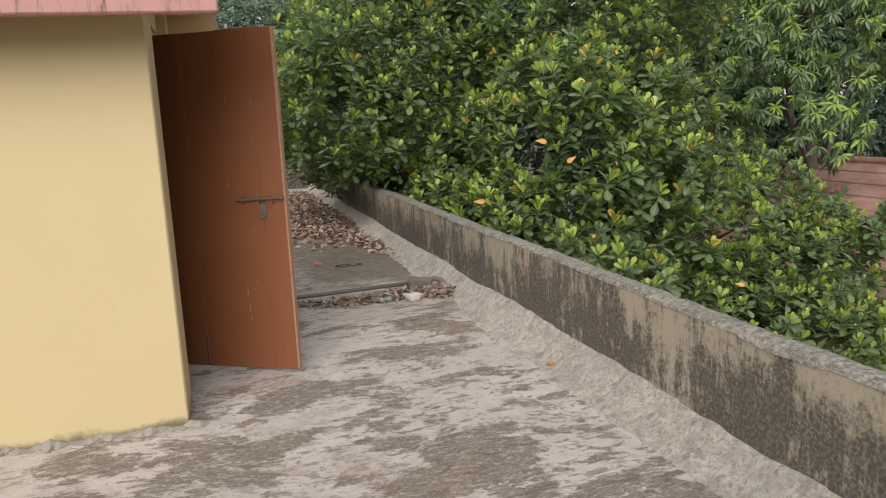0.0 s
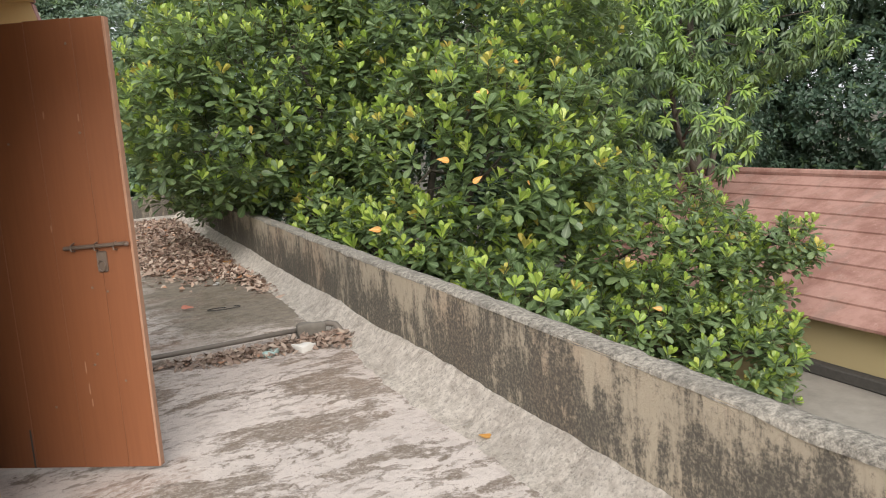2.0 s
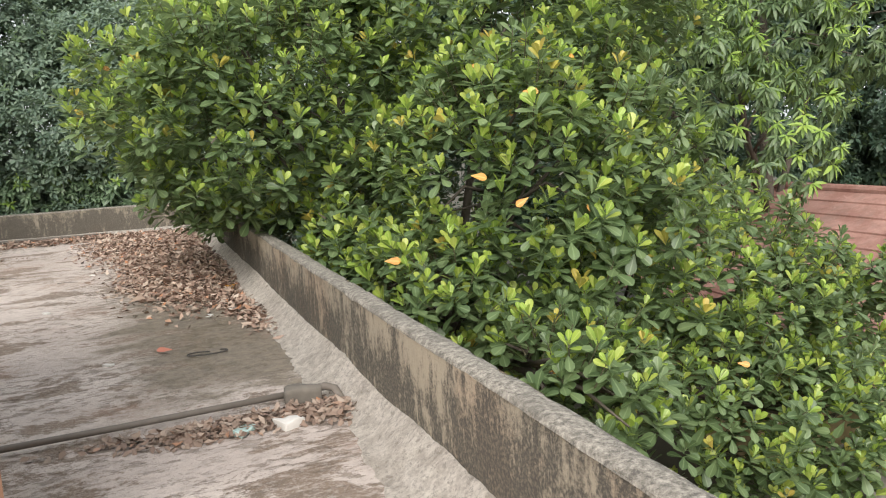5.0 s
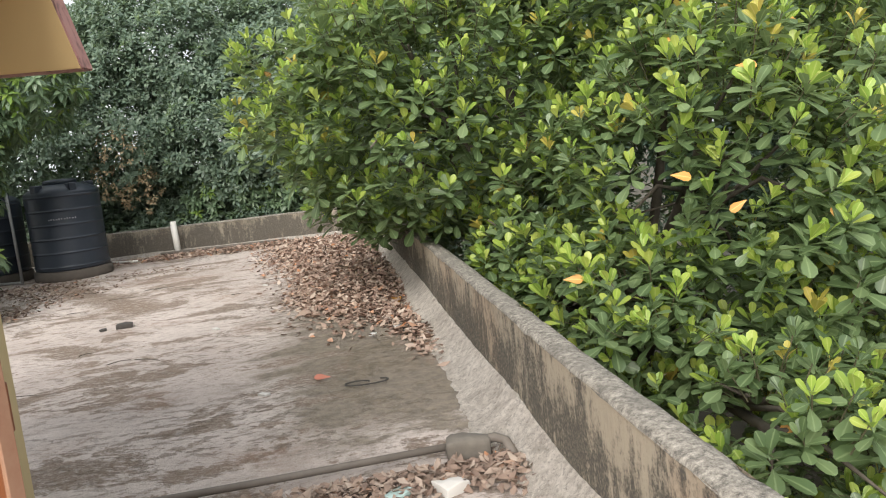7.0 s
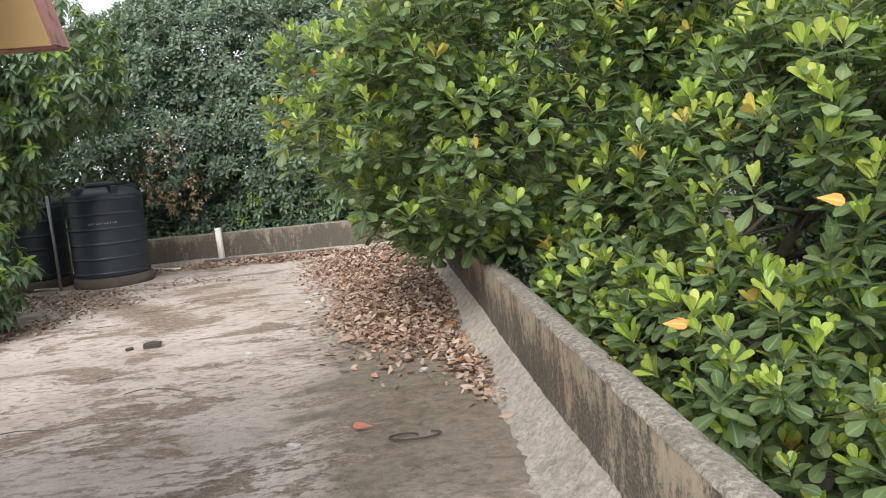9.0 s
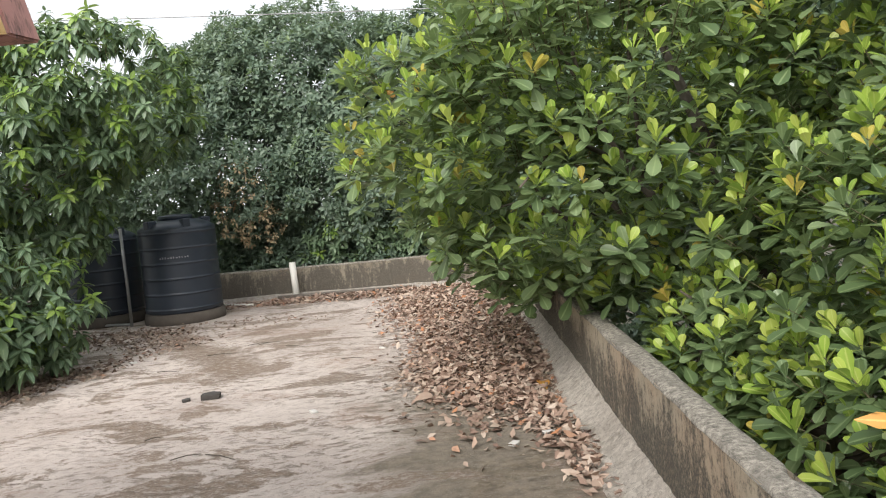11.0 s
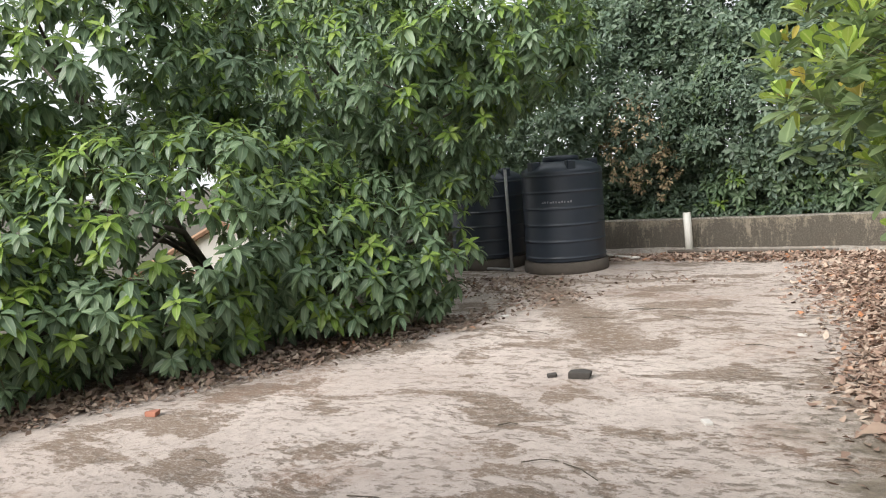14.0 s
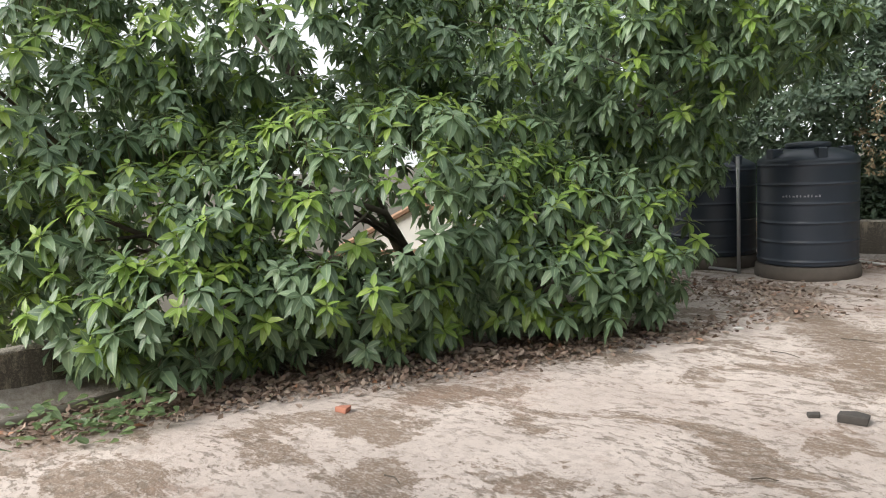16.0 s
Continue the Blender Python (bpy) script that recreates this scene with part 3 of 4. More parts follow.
# ---- leaves and trees ----
def leaf_template(kind):
    """Vertices, faces and rib weights of a unit leaf along +x with its face to +z."""
    prof = {"round": ((0.0, 0.018), (0.32, 0.135), (0.62, 0.255), (0.86, 0.24), (1.0, 0.085)),
            "point": ((0.0, 0.02), (0.30, 0.215), (0.68, 0.165), (1.0, 0.006)),
            "mango": ((0.0, 0.015), (0.33, 0.13), (0.72, 0.105), (1.0, 0.004)),
            "curl": ((0.0, 0.02), (0.55, 0.26), (1.0, 0.05)),
            "small": ()}[kind]
    v, rib, f = [], [], []
    bend = {"round": 0.10, "point": 0.28, "mango": 0.30, "small": 0.15, "curl": 0.35}[kind]
    if kind == "small":
        return np.array([(0, 0, 0), (0.52, 0.23, 0.05), (1, 0, -0.12), (0.52, -0.23, 0.05)], float), np.array([(0, 2, 1, 1), (0, 3, 2, 2)]), np.array([0.6, 0, 0.6, 0])
    for s, w in prof:
        z = -bend * s * s
        v += [(s, w, z + 0.25 * w), (s, 0, z), (s, -w, z + 0.25 * w)]
        rib += [0, 1, 0]
    for i in range(len(prof) - 1):
        a, b = 3 * i, 3 * i + 3
        f += [(a + 1, b + 1, b, a), (a + 2, b + 2, b + 1, a + 1)]
    return np.array(v, float), np.array(f), np.array(rib, float)


def leaves_mesh(name, kind, base, along, up, size, slot, materials):
    """Many leaves as one mesh: arrays of base points, directions, face normals, lengths and material slots."""
    v, f, rib = leaf_template(kind)
    x = along / np.linalg.norm(along, axis=1, keepdims=True)
    y = np.cross(up, x)
    y /= np.linalg.norm(y, axis=1, keepdims=True) + 1e-9
    z = np.cross(x, y)
    n = len(base)
    P = base[:, None] + size[:, None, None] * (v[None, :, :1] * x[:, None] + v[None, :, 1:2] * y[:, None] + v[None, :, 2:] * z[:, None])
    F = (f[None] + (np.arange(n) * len(v))[:, None, None]).reshape(-1, 4)
    me = bpy.data.meshes.new(name)
    me.from_pydata(P.reshape(-1, 3), [], F[:, :3] if kind == "small" else F)
    for m in materials:
        me.materials.append(m)
    me.polygons.foreach_set("material_index", np.repeat(slot, len(f)).astype(np.int32))
    me.polygons.foreach_set("use_smooth", np.ones(len(F), bool))
    at = me.attributes.new("rib", 'FLOAT', 'POINT')
    at.data.foreach_set("value", np.tile(rib, n).astype(np.float32))
    return me


def shoots(rng, lobes, density, keep, depth=0.30, bump=0.22, face=None, back=0.15):
    """Points and outward directions on the uneven shells of ellipsoid lobes."""
    pts, nor = [], []
    for c, r in lobes:
        c, r = np.array(c, float), np.array(r, float)
        area = 4 * math.pi * ((r[0] * r[1]) ** 1.6 + (r[0] * r[2]) ** 1.6 + (r[1] * r[2]) ** 1.6) ** (1 / 1.6) / 3 ** (1 / 1.6)
        n = int(area * density)
        d = rng.normal(size=(n, 3))
        d /= np.linalg.norm(d, axis=1, keepdims=True)
        k = 1 - depth * rng.random(n) ** 1.5
        wob = np.array([noise.noise(Vector(q * 2.6 + c)) + 0.5 * noise.noise(Vector(q * 6.0 + c)) for q in d])
        k = k * (1 + bump * wob)
        p = c + d * r * k[:, None]
        o = d / r
        o /= np.linalg.norm(o, axis=1, keepdims=True)
        ok = np.array([keep(*q) for q in p])
        if face is not None:
            view = np.array(face, float) - p
            view /= np.linalg.norm(view, axis=1, keepdims=True)
            ok &= ((o * view).sum(1) > -0.15) | (rng.random(n) < back)
        for c2, r2 in lobes:
            q = (((p - np.array(c2)) / np.array(r2)) ** 2).sum(1)
            ok &= (q > 0.42)
        pts.append(p[ok])
        nor.append(o[ok])
    return np.concatenate(pts), np.concatenate(nor)


def rosettes(rng, pts, nor, count, size, lift, spread, droop, young, wild=0.35, stem=0.05, out=0.75, fresh_part=0.62, tint=0.0):
    """Leaves in whorls at shoot tips: base, direction, normal, length and slot arrays."""
    k = len(pts)
    ax = nor * out + np.array((0, 0, lift)) + rng.normal(size=(k, 3)) * wild
    ax /= np.linalg.norm(ax, axis=1, keepdims=True)
    s1 = np.cross(ax, np.where(np.abs(ax[:, 2:]) < 0.95, (0.3, 0.5, 0.8), (1.0, 0.0, 0.0)))
    s1 /= np.linalg.norm(s1, axis=1, keepdims=True)
    s2 = np.cross(ax, s1)
    n = rng.integers(count[0], count[1] + 1, k)
    fresh = rng.random(k) < young
    tinted = rng.random(k) < tint
    big = size * rng.uniform(0.75, 1.2, k)
    w = np.repeat(np.arange(k), n)
    i = np.arange(len(w)) - np.repeat(np.cumsum(n) - n, n)
    f = i / np.maximum(n[w] - 1, 1)
    a = i * 2.4 + rng.uniform(-0.3, 0.3, len(w)) + np.repeat(rng.uniform(0, 6.28, k), n)
    ra = s1[w] * np.cos(a)[:, None] + s2[w] * np.sin(a)[:, None]
    op = (spread[0] + (spread[1] - spread[0]) * f + rng.uniform(-0.15, 0.15, len(w)))[:, None]
    down = np.zeros((len(w), 3))
    down[:, 2] = -droop * (0.4 + 0.6 * f)
    d = ax[w] * np.cos(op) + ra * np.sin(op) + down
    d /= np.linalg.norm(d, axis=1, keepdims=True)
    up = ax[w] * np.sin(op) - ra * np.cos(op) + np.array((0, 0, droop * 0.6)) + rng.normal(size=(len(w), 3)) * 0.18
    B = pts[w] - ax[w] * (stem * f)[:, None] + ra * 0.006
    S = big[w] * (0.62 + 0.42 * f) * rng.uniform(0.85, 1.12, len(w))
    M = np.where(fresh[w] & (f < fresh_part), np.where(tinted[w], 2, 1), 0)
    return B, d, up, S, M


def twigs(pts, nor, length, r=0.004):
    """Thin stalks under the shoot tips, as one bmesh."""
    V, F = [], []
    for p, o in zip(pts, nor):
        a = p - length * (o * 0.7 + np.array((0, 0, 0.35)))
        k = len(V)
        for q, rr in ((a, r * 1.4), (p, r)):
            V += [tuple(q + (rr, 0, 0)), tuple(q + (-rr * 0.5, rr, 0)), tuple(q + (-rr * 0.5, -rr, 0))]
        F += [(k + i, k + (i + 1) % 3, k + 3 + (i + 1) % 3, k + 3 + i) for i in range(3)]
    me = bpy.data.meshes.new("twigs")
    me.from_pydata(V, [], F)
    me.materials.append(TWIG)
    return me


def tree(name, label, foot, lobes, seed, kind, materials, density, keep, count, size, lift, spread, droop, young, girth=0.16, depth=0.3, face=None, stalk=0.22, back=0.15, **habit):
    rng = np.random.default_rng(seed)
    root = thing(name, foot, label, "tree")
    inv = Matrix.Translation(-Vector(foot))
    top = max(lobes, key=lambda q: q[0][2])[0]
    f = Vector(foot)
    fork = f.lerp(Vector(top), 0.35) + Vector((0.1, -0.1, 0))
    bm = tube([f, f.lerp(fork, 0.5) + Vector((0.06, 0.03, 0)), fork, fork.lerp(Vector(top), 0.6), Vector(top)], [girth * 1.25, girth, girth * 0.85, girth * 0.5, girth * 0.15], 10)
    bm.transform(inv)
    smooth(part("trunk", bm, BARK, root))
    for c, r in lobes:
        c = Vector(c)
        if (c - Vector(top)).length > 0.1:
            m = fork.lerp(c, 0.5) + Vector((rng.uniform(-.15, .15), rng.uniform(-.15, .15), 0.12))
            bm = tube([fork, m, c, c + Vector((rng.uniform(-.3, .3), -r[1] * 0.4, r[2] * 0.3))], [girth * 0.5, girth * 0.34, girth * 0.2, girth * 0.08], 7)
            for j in range(4):
                e = c + Vector((rng.uniform(-.7, .7) * r[0], rng.uniform(-.8, .6) * r[1], rng.uniform(-.6, .7) * r[2]))
                tube([m.lerp(c, 0.5 + 0.12 * j), c.lerp(e, 0.45) + Vector((0, 0, 0.08)), e], [girth * 0.16, girth * 0.11, girth * 0.05], 5, bm)
            bm.transform(inv)
            smooth(part("limb", bm, BARK, root))
    p, o = shoots(rng, lobes, density, keep, depth, face=face, back=back)
    me = leaves_mesh("crown", kind, *rosettes(rng, p, o, count, size, lift, spread, droop, young, **habit), materials)
    me.transform(inv)
    crown = new("crown", me)
    crown.parent = root
    if kind == "small":
        return root, p, o
    tw = twigs(p, o, stalk)
    tw.transform(inv)
    ob = tagged(new("twig", tw), kind="stuff")
    ob.parent = root
    return root, p, o


def clear_east(x, y, z):
    if z < 0.6 and 0.75 < x < 2.6 and noise.noise(Vector((x * 2.1, y * 2.1, z * 2.1 + 4))) > 0.06 + 0.3 * max(z, 0.0):
        return False
    if x < PX + PT + 0.10 and z < PH + 0.08:
        return y > 10.6 and z > 0.36 and x < PX - 0.12
    return not (y < 7.6 and x < 0.12) and not (y < 8.8 and x < -0.35)

almond, AP, AO = tree("almond_tree", "broad tree with glossy leaf rosettes and a few orange leaves", (2.4, 9.9, -3.4),
     [((0.95, 8.9, -0.1), (0.75, 1.3, 0.85)), ((2.3, 9.3, 0.7), (1.9, 2.5, 1.9)), ((0.10, 10.8, 2.0), (1.85, 1.95, 1.35)), ((-0.05, 12.5, 1.30), (1.15, 1.9, 0.95)), ((4.3, 9.3, -0.45), (1.7, 2.2, 1.35)),
      ((2.7, 10.6, 3.0), (2.3, 2.6, 1.7)), ((1.55, 7.50, -0.35), (0.85, 1.35, 0.95)), ((1.5, 8.1, 1.15), (0.95, 1.35, 1.15)), ((3.1, 7.9, -1.1), (1.6, 1.3, 1.1)), ((0.8, 11.8, 3.1), (1.9, 2.2, 1.3)),
      ((5.4, 8.6, -0.6), (0.9, 1.0, 0.8)), ((5.75, 7.7, -0.15), (0.5, 0.45, 0.32)), ((4.6, 7.5, -1.4), (1.0, 0.8, 0.8)), ((0.2, 14.2, 2.2), (1.4, 1.6, 1.4)),
      ((0.80, 7.9, 0.35), (0.50, 1.2, 0.60)), ((0.55, 9.6, 0.50), (0.42, 1.0, 0.50)), ((1.05, 6.5, -0.10), (0.42, 0.75, 0.50))],
     11, "round", [LEAF_A, LEAF_A_NEW, LEAF_TIP], 34, clear_east, (10, 13), 0.146, 1.5, (0.22, 1.75), 0.14, 0.75, girth=0.14, face=(-1, 2, 1.5), back=0.4,
     stem=0.12, out=0.5, fresh_part=0.38, tint=0.06)

def clear_west(x, y, z):
    gap = ((y - 10.80) - 0.94 * (-6.4 - x)) ** 2 + 2.6 * (z - 0.95 + 0.15 * (-6.4 - x)) ** 2
    if gap < (0.18 + 0.02 * max(0.0, -6.4 - x)) ** 2:
        return False
    if z > 1.9 and noise.noise(Vector((x * 1.6, y * 1.6, z * 1.9))) > 0.52:
        return False
    return z > 0.16 and not (x > -5.05 - (11.6 - y) * 0.45 and z < 0.3 and y < 11.6) and not (-5.75 < x < -4.2 and 15.2 < y < 17.4 and z < 1.9) and not (-7.1 < x < -5.7 and 15.6 < y < 17.2 and z < 1.6)

bulb, BP, BO = tree("pointed_leaf_tree", "spreading tree with drooping pointed leaves hanging over the terrace", (-9.4, 12.4, -3.4),
     [((-7.1, 11.2, 1.1), (1.55, 2.1, 1.15)), ((-6.2, 12.3, 0.72), (1.35, 1.5, 0.85)), ((-7.3, 14.2, 2.75), (2.5, 2.0, 1.4)), ((-8.1, 9.7, 0.9), (1.45, 1.6, 1.15)),
      ((-9.1, 11.4, 3.0), (2.3, 2.2, 1.35)), ((-5.6, 14.6, 3.1), (1.4, 1.4, 1.1)), ((-9.6, 8.8, 2.1), (1.8, 1.9, 1.6)), ((-6.15, 14.3, 1.9), (0.95, 0.8, 1.1)),
      ((-6.95, 9.4, 0.62), (0.65, 1.0, 0.5)), ((-6.4, 10.8, 0.55), (0.6, 1.0, 0.45)), ((-5.65, 12.0, 0.55), (0.65, 0.8, 0.45))],
     23, "point", [LEAF_B, LEAF_B_NEW], 34, clear_west, (10, 13), 0.180, 1.25, (0.7, 1.75), 0.85, 0.42, face=(-1, 5, 1.5), back=0.3)

def behind(x, y, z):
    return not (y < NORTH + 0.16 and z < 0.75) and y > 16.4

DARK = [LEAF_C, LEAF_M]
tree("dark_tree", "dense dark green small-leaved tree behind the far parapet", (-3.6, 20.2, -3.4),
     [((-2.6, 19.4, 1.9), (2.3, 2.0, 2.0)), ((-5.6, 19.4, 2.3), (2.6, 2.0, 2.2)), ((-4.0, 19.8, 3.7), (2.6, 2.2, 1.5)), ((-1.0, 19.6, 3.2), (2.4, 2.3, 1.7)), ((-3.0, 19.0, -0.2), (2.8, 1.4, 1.4)), ((-6.3, 19.0, -0.2), (2.8, 1.4, 1.4)), ((0.2, 18.9, 0.5), (1.6, 1.3, 1.9))],
     31, "small", DARK, 200, behind, (8, 10), 0.135, 0.6, (0.5, 1.6), 0.35, 0.10, depth=0.45, face=(-1, 5, 1.5))
tree("dark_tree", "tall dark green tree filling the corner behind the parapet", (2.4, 20.6, -3.4),
     [((1.6, 19.8, 2.2), (2.8, 2.2, 2.6)), ((4.6, 20.0, 2.6), (2.8, 2.4, 2.6)), ((3.2, 20.4, 4.8), (3.2, 2.4, 1.7)), ((2.8, 19.4, -0.9), (3.6, 1.6, 1.6))],
     37, "small", DARK, 80, behind, (7, 9), 0.17, 0.6, (0.5, 1.6), 0.35, 0.10, depth=0.45, face=(-1, 2, 1.5))
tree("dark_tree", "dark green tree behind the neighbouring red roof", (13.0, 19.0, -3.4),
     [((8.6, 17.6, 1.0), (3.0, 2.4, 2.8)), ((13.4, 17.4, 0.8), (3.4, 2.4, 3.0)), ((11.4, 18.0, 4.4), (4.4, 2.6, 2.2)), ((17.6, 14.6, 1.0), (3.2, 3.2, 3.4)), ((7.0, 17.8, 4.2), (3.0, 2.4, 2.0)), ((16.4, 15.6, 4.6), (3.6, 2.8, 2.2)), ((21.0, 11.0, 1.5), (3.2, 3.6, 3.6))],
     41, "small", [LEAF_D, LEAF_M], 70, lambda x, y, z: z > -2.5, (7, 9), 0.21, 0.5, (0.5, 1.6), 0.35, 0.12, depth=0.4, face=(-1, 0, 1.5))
tree("mango_tree", "mango tree with long drooping leaves and pale new growth", (8.8, 12.6, -3.4),
     [((7.6, 11.7, 1.3), (1.4, 1.5, 1.4)), ((8.0, 12.4, 2.9), (1.9, 1.8, 1.2)), ((10.4, 12.6, 3.0), (1.9, 1.8, 1.1)), ((6.0, 12.2, 2.4), (1.8, 1.9, 1.5)), ((9.0, 12.8, 4.4), (2.6, 2.0, 1.2))],
     43, "mango", [LEAF_M, LEAF_M_NEW], 15, lambda x, y, z: z > 0.35 or x < 6.5, (12, 16), 0.21, 0.6, (0.5, 1.6), 1.25, 0.48, face=(-1, 0, 1.5))
tree("dark_tree", "dark leafy tree standing behind the pointed-leaf tree", (-14.5, 18.5, -3.4),
     [((-13.6, 9.0, 1.2), (2.4, 2.4, 1.9)), ((-9.8, 18.4, 2.4), (2.4, 2.0, 2.6)), ((-13.5, 21.0, 3.0), (3.0, 2.4, 2.8))],
     47, "small", DARK, 60, lambda x, y, z: not (x > WEST - 0.3 and z < 1), (7, 9), 0.19, 0.5, (0.5, 1.6), 0.35, 0.12, depth=0.4, face=(-1, 5, 1.5))
tree("shrub", "mid-green shrub with pointed leaves growing behind the far parapet", (-2.2, 18.7, -3.4),
     [((-2.7, 18.25, 1.0), (1.0, 0.5, 0.62)), ((-1.3, 18.2, 0.95), (1.0, 0.5, 0.55)), ((-2.0, 18.4, 1.55), (0.8, 0.5, 0.45))],
     53, "point", [LEAF_B, LEAF_B_NEW], 42, behind, (9, 12), 0.165, 0.9, (0.6, 1.7), 0.5, 0.15, girth=0.06, face=(-1, 5, 1.5))
rng_v = np.random.default_rng(77)
vp, vo = shoots(rng_v, [((-4.55, 17.70, 1.70), (0.55, 0.25, 0.70)), ((-4.2, 17.72, 1.2), (0.35, 0.2, 0.4))], 30, lambda x, y, z: True)
vine = new("dead_vine", leaves_mesh("dead_vine", "small", *rosettes(rng_v, vp, vo, (5, 7), 0.09, 0.2, (0.6, 1.7), 0.5, 0.0), [plain_mat("dead_vine_leaf", (0.25, 0.19, 0.11), (0.36, 0.285, 0.17), 0.8, 6), LITTER]))
tagged(vine, "dead straw-coloured vine hanging in the dark tree", "vine", kind="stuff")

# single leaves of the almond tree that stand out: turned ones, and those of the shoots nearest the parapet
def single_leaves(root, spots, mat_of, seed):
    rng = np.random.default_rng(seed)
    meshes = {}
    for p, d, up, size, slot in spots:
        if slot not in meshes:
            me = leaves_mesh("leaf", "round", np.zeros((1, 3)), np.array([[1.0, 0, 0]]), np.array([[0, 0, 1.0]]), np.ones(1), np.zeros(1, int), [mat_of[slot]])
            meshes[slot] = me
        ob = new("leaf", meshes[slot])
        x = Vector(d).normalized()
        y = Vector(up).cross(x).normalized()
        m = Matrix((x, y, x.cross(y))).transposed().to_4x4()
        ob.parent = root
        ob.matrix_basis = Matrix.Translation(Vector(p) - root.location) @ m @ Matrix.Scale(size, 4)

srng = np.random.default_rng(3)
turned = [(0.74, 6.86, 1.24), (1.40, 6.48, 0.98), (1.13, 6.80, 1.07), (2.90, 6.78, -0.36), (1.31, 7.82, 2.01), (1.22, 7.0, 1.78), (1.10, 6.35, 0.0), (0.30, 7.45, 0.64)]
more = AP[(AP[:, 1] < 11.5) & (AP[:, 2] > -1.0)]
turned += [tuple(q + AO[0] * 0.02) for q in more[srng.choice(len(more), 15, replace=False)]]
single_leaves(almond, [(p, (srng.uniform(-1, 1), srng.uniform(-.5, .2), srng.uniform(-1, 0.3)), (-0.2, -1, 0.5), srng.uniform(0.08, 0.12), 0) for p in turned], [LEAF_OR], 1)
nearest = (AP[:, 0] < 1.7) & (AP[:, 1] < 7.3)
np_, no_ = AP[nearest][:26] + AO[nearest][:26] * 0.06, AO[nearest][:26]
rs = rosettes(srng, np_, no_, (10, 11), 0.145, 1.5, (0.22, 1.75), 0.14, 0.6, stem=0.12, out=0.5, fresh_part=0.34)
single_leaves(almond, list(zip(*rs)), [LEAF_A, LEAF_A_NEW], 2)

# ---- water tanks ----
def tank(at, r, h, label, spin=0.0):
    root = thing("water_tank", at, label, "water tank", "water tanks")
    root.rotation_euler = (0, 0, spin)
    plinth = lathe([(r + 0.03, -0.02), (r + 0.035, 0.05), (r + 0.02, 0.14), (r + 0.0, 0.148)], 40)
    rough_up(plinth, 0.01, 9)
    smooth(part("plinth", plinth, PLINTH, root, "round damp grey cement plinth"))
    prof = [(r - 0.03, 0.15), (r, 0.165)]
    zs = np.linspace(0.21, h - 0.20, 6)
    for z in zs:
        prof += [(r, z - 0.03), (r, z - 0.010), (r + 0.009, z - 0.004), (r + 0.009, z + 0.004), (r, z + 0.010), (r, z + 0.03)]
    prof += [(r, h - 0.155), (r - 0.012, h - 0.13), (r - 0.10, h - 0.075), (r * 0.62, h - 0.035), (r * 0.46, h - 0.02)]
    smooth(part("barrel", lathe(prof, 56), BLACKPVC, root))
    smooth(part("lid", lathe([(r * 0.45, h - 0.022), (r * 0.45, h + 0.03), (r * 0.42, h + 0.045), (r * 0.12, h + 0.06)], 40), BLACKPVC, root, "black screw lid"))
    for a in (-2.1, -0.95, 0.8, 2.4):
        m = Matrix.Rotation(a, 4, 'Z')
        bm = box(r - 0.17, r - 0.015, -0.055, 0.055, h - 0.145, h - 0.012, 0.012)
        bm.transform(m)
        part("lug", bm, BLACKPVC, root)
    return root

t1 = tank((-5.10, 16.02, 0), 0.545, 1.50, "black ribbed plastic water tank on a round cement plinth")
tagged(tank((-6.42, 16.35, 0), 0.545, 1.44, "black plastic water tank half hidden behind leaves", 0.5))
PRINT = plain_mat("grey_print", (0.22, 0.23, 0.25), (0.30, 0.31, 0.33))
for i in range(11):
    bm = box(0.545, 0.548, -0.012, 0.012 - 0.006 * (i % 3), -0.013, 0.013 - 0.009 * ((i * 7) % 3 == 0))
    bm.transform(Matrix.Rotation(radians(-98 + i * 4.0), 4, 'Z') @ Matrix.Translation((0, 0, 0.955)))
    part("letter", bm, PRINT, t1, "worn pale grey printed mark" if i == 0 else "")

# ---- pipes ----
standpipe = thing("vent_pipe", (-3.72, 17.36, 0), "short white plastic pipe standing by the far parapet", "pipe")
smooth(part("pipe_body", tube([(0, 0, -0.01), (-0.015, 0.02, 0.30), (-0.03, 0.04, 0.60)], 0.055, 20), WHITEPVC, standpipe))
smooth(part("collar", lathe([(0.058, 0.0), (0.066, 0.005), (0.066, 0.05), (0.058, 0.055)], 20), WHITEPVC, standpipe))

upright = thing("steel_pole", (-5.79, 15.72, 0), "thin grey steel pipe standing beside the tank", "pipe")
smooth(part("pole", tube([(0, 0, -0.01), (0.0, 0, 0.7), (-0.01, 0.0, 1.42)], 0.022, 10), GALV, upright))
smooth(part("foot_pipe", tube([(-0.02, 0.01, 0.03), (-0.5, 0.12, 0.03), (-0.9, 0.22, 0.03)], 0.02, 8), GALV, upright))

drain = thing("drain_pipe", (-0.62, 6.62, 0), "long dark grey pipe lying across the terrace floor", "pipe")
smooth(part("pipe_run", tube([(0.02, 0, 0.062), (-0.9, -0.03, 0.05), (-2.0, -0.05, 0.04), (-2.9, -0.06, 0.035), (-5.0, -0.1, 0.033)], 0.018, 12), OLDPIPE, drain))
smooth(part("elbow", tube([(0.17, -0.02, 0.075), (0.24, -0.03, 0.085), (0.285, -0.07, 0.075), (0.30, -0.16, 0.035)], 0.024, 12), OLDPIPE, drain))
blk = box(0.0, 0.21, -0.075, 0.065, -0.01, 0.105, 0.03, segs=2)
bmesh.ops.subdivide_edges(blk, edges=list(blk.edges), cuts=2, use_grid_fill=True)
rough_up(blk, 0.025, 9)
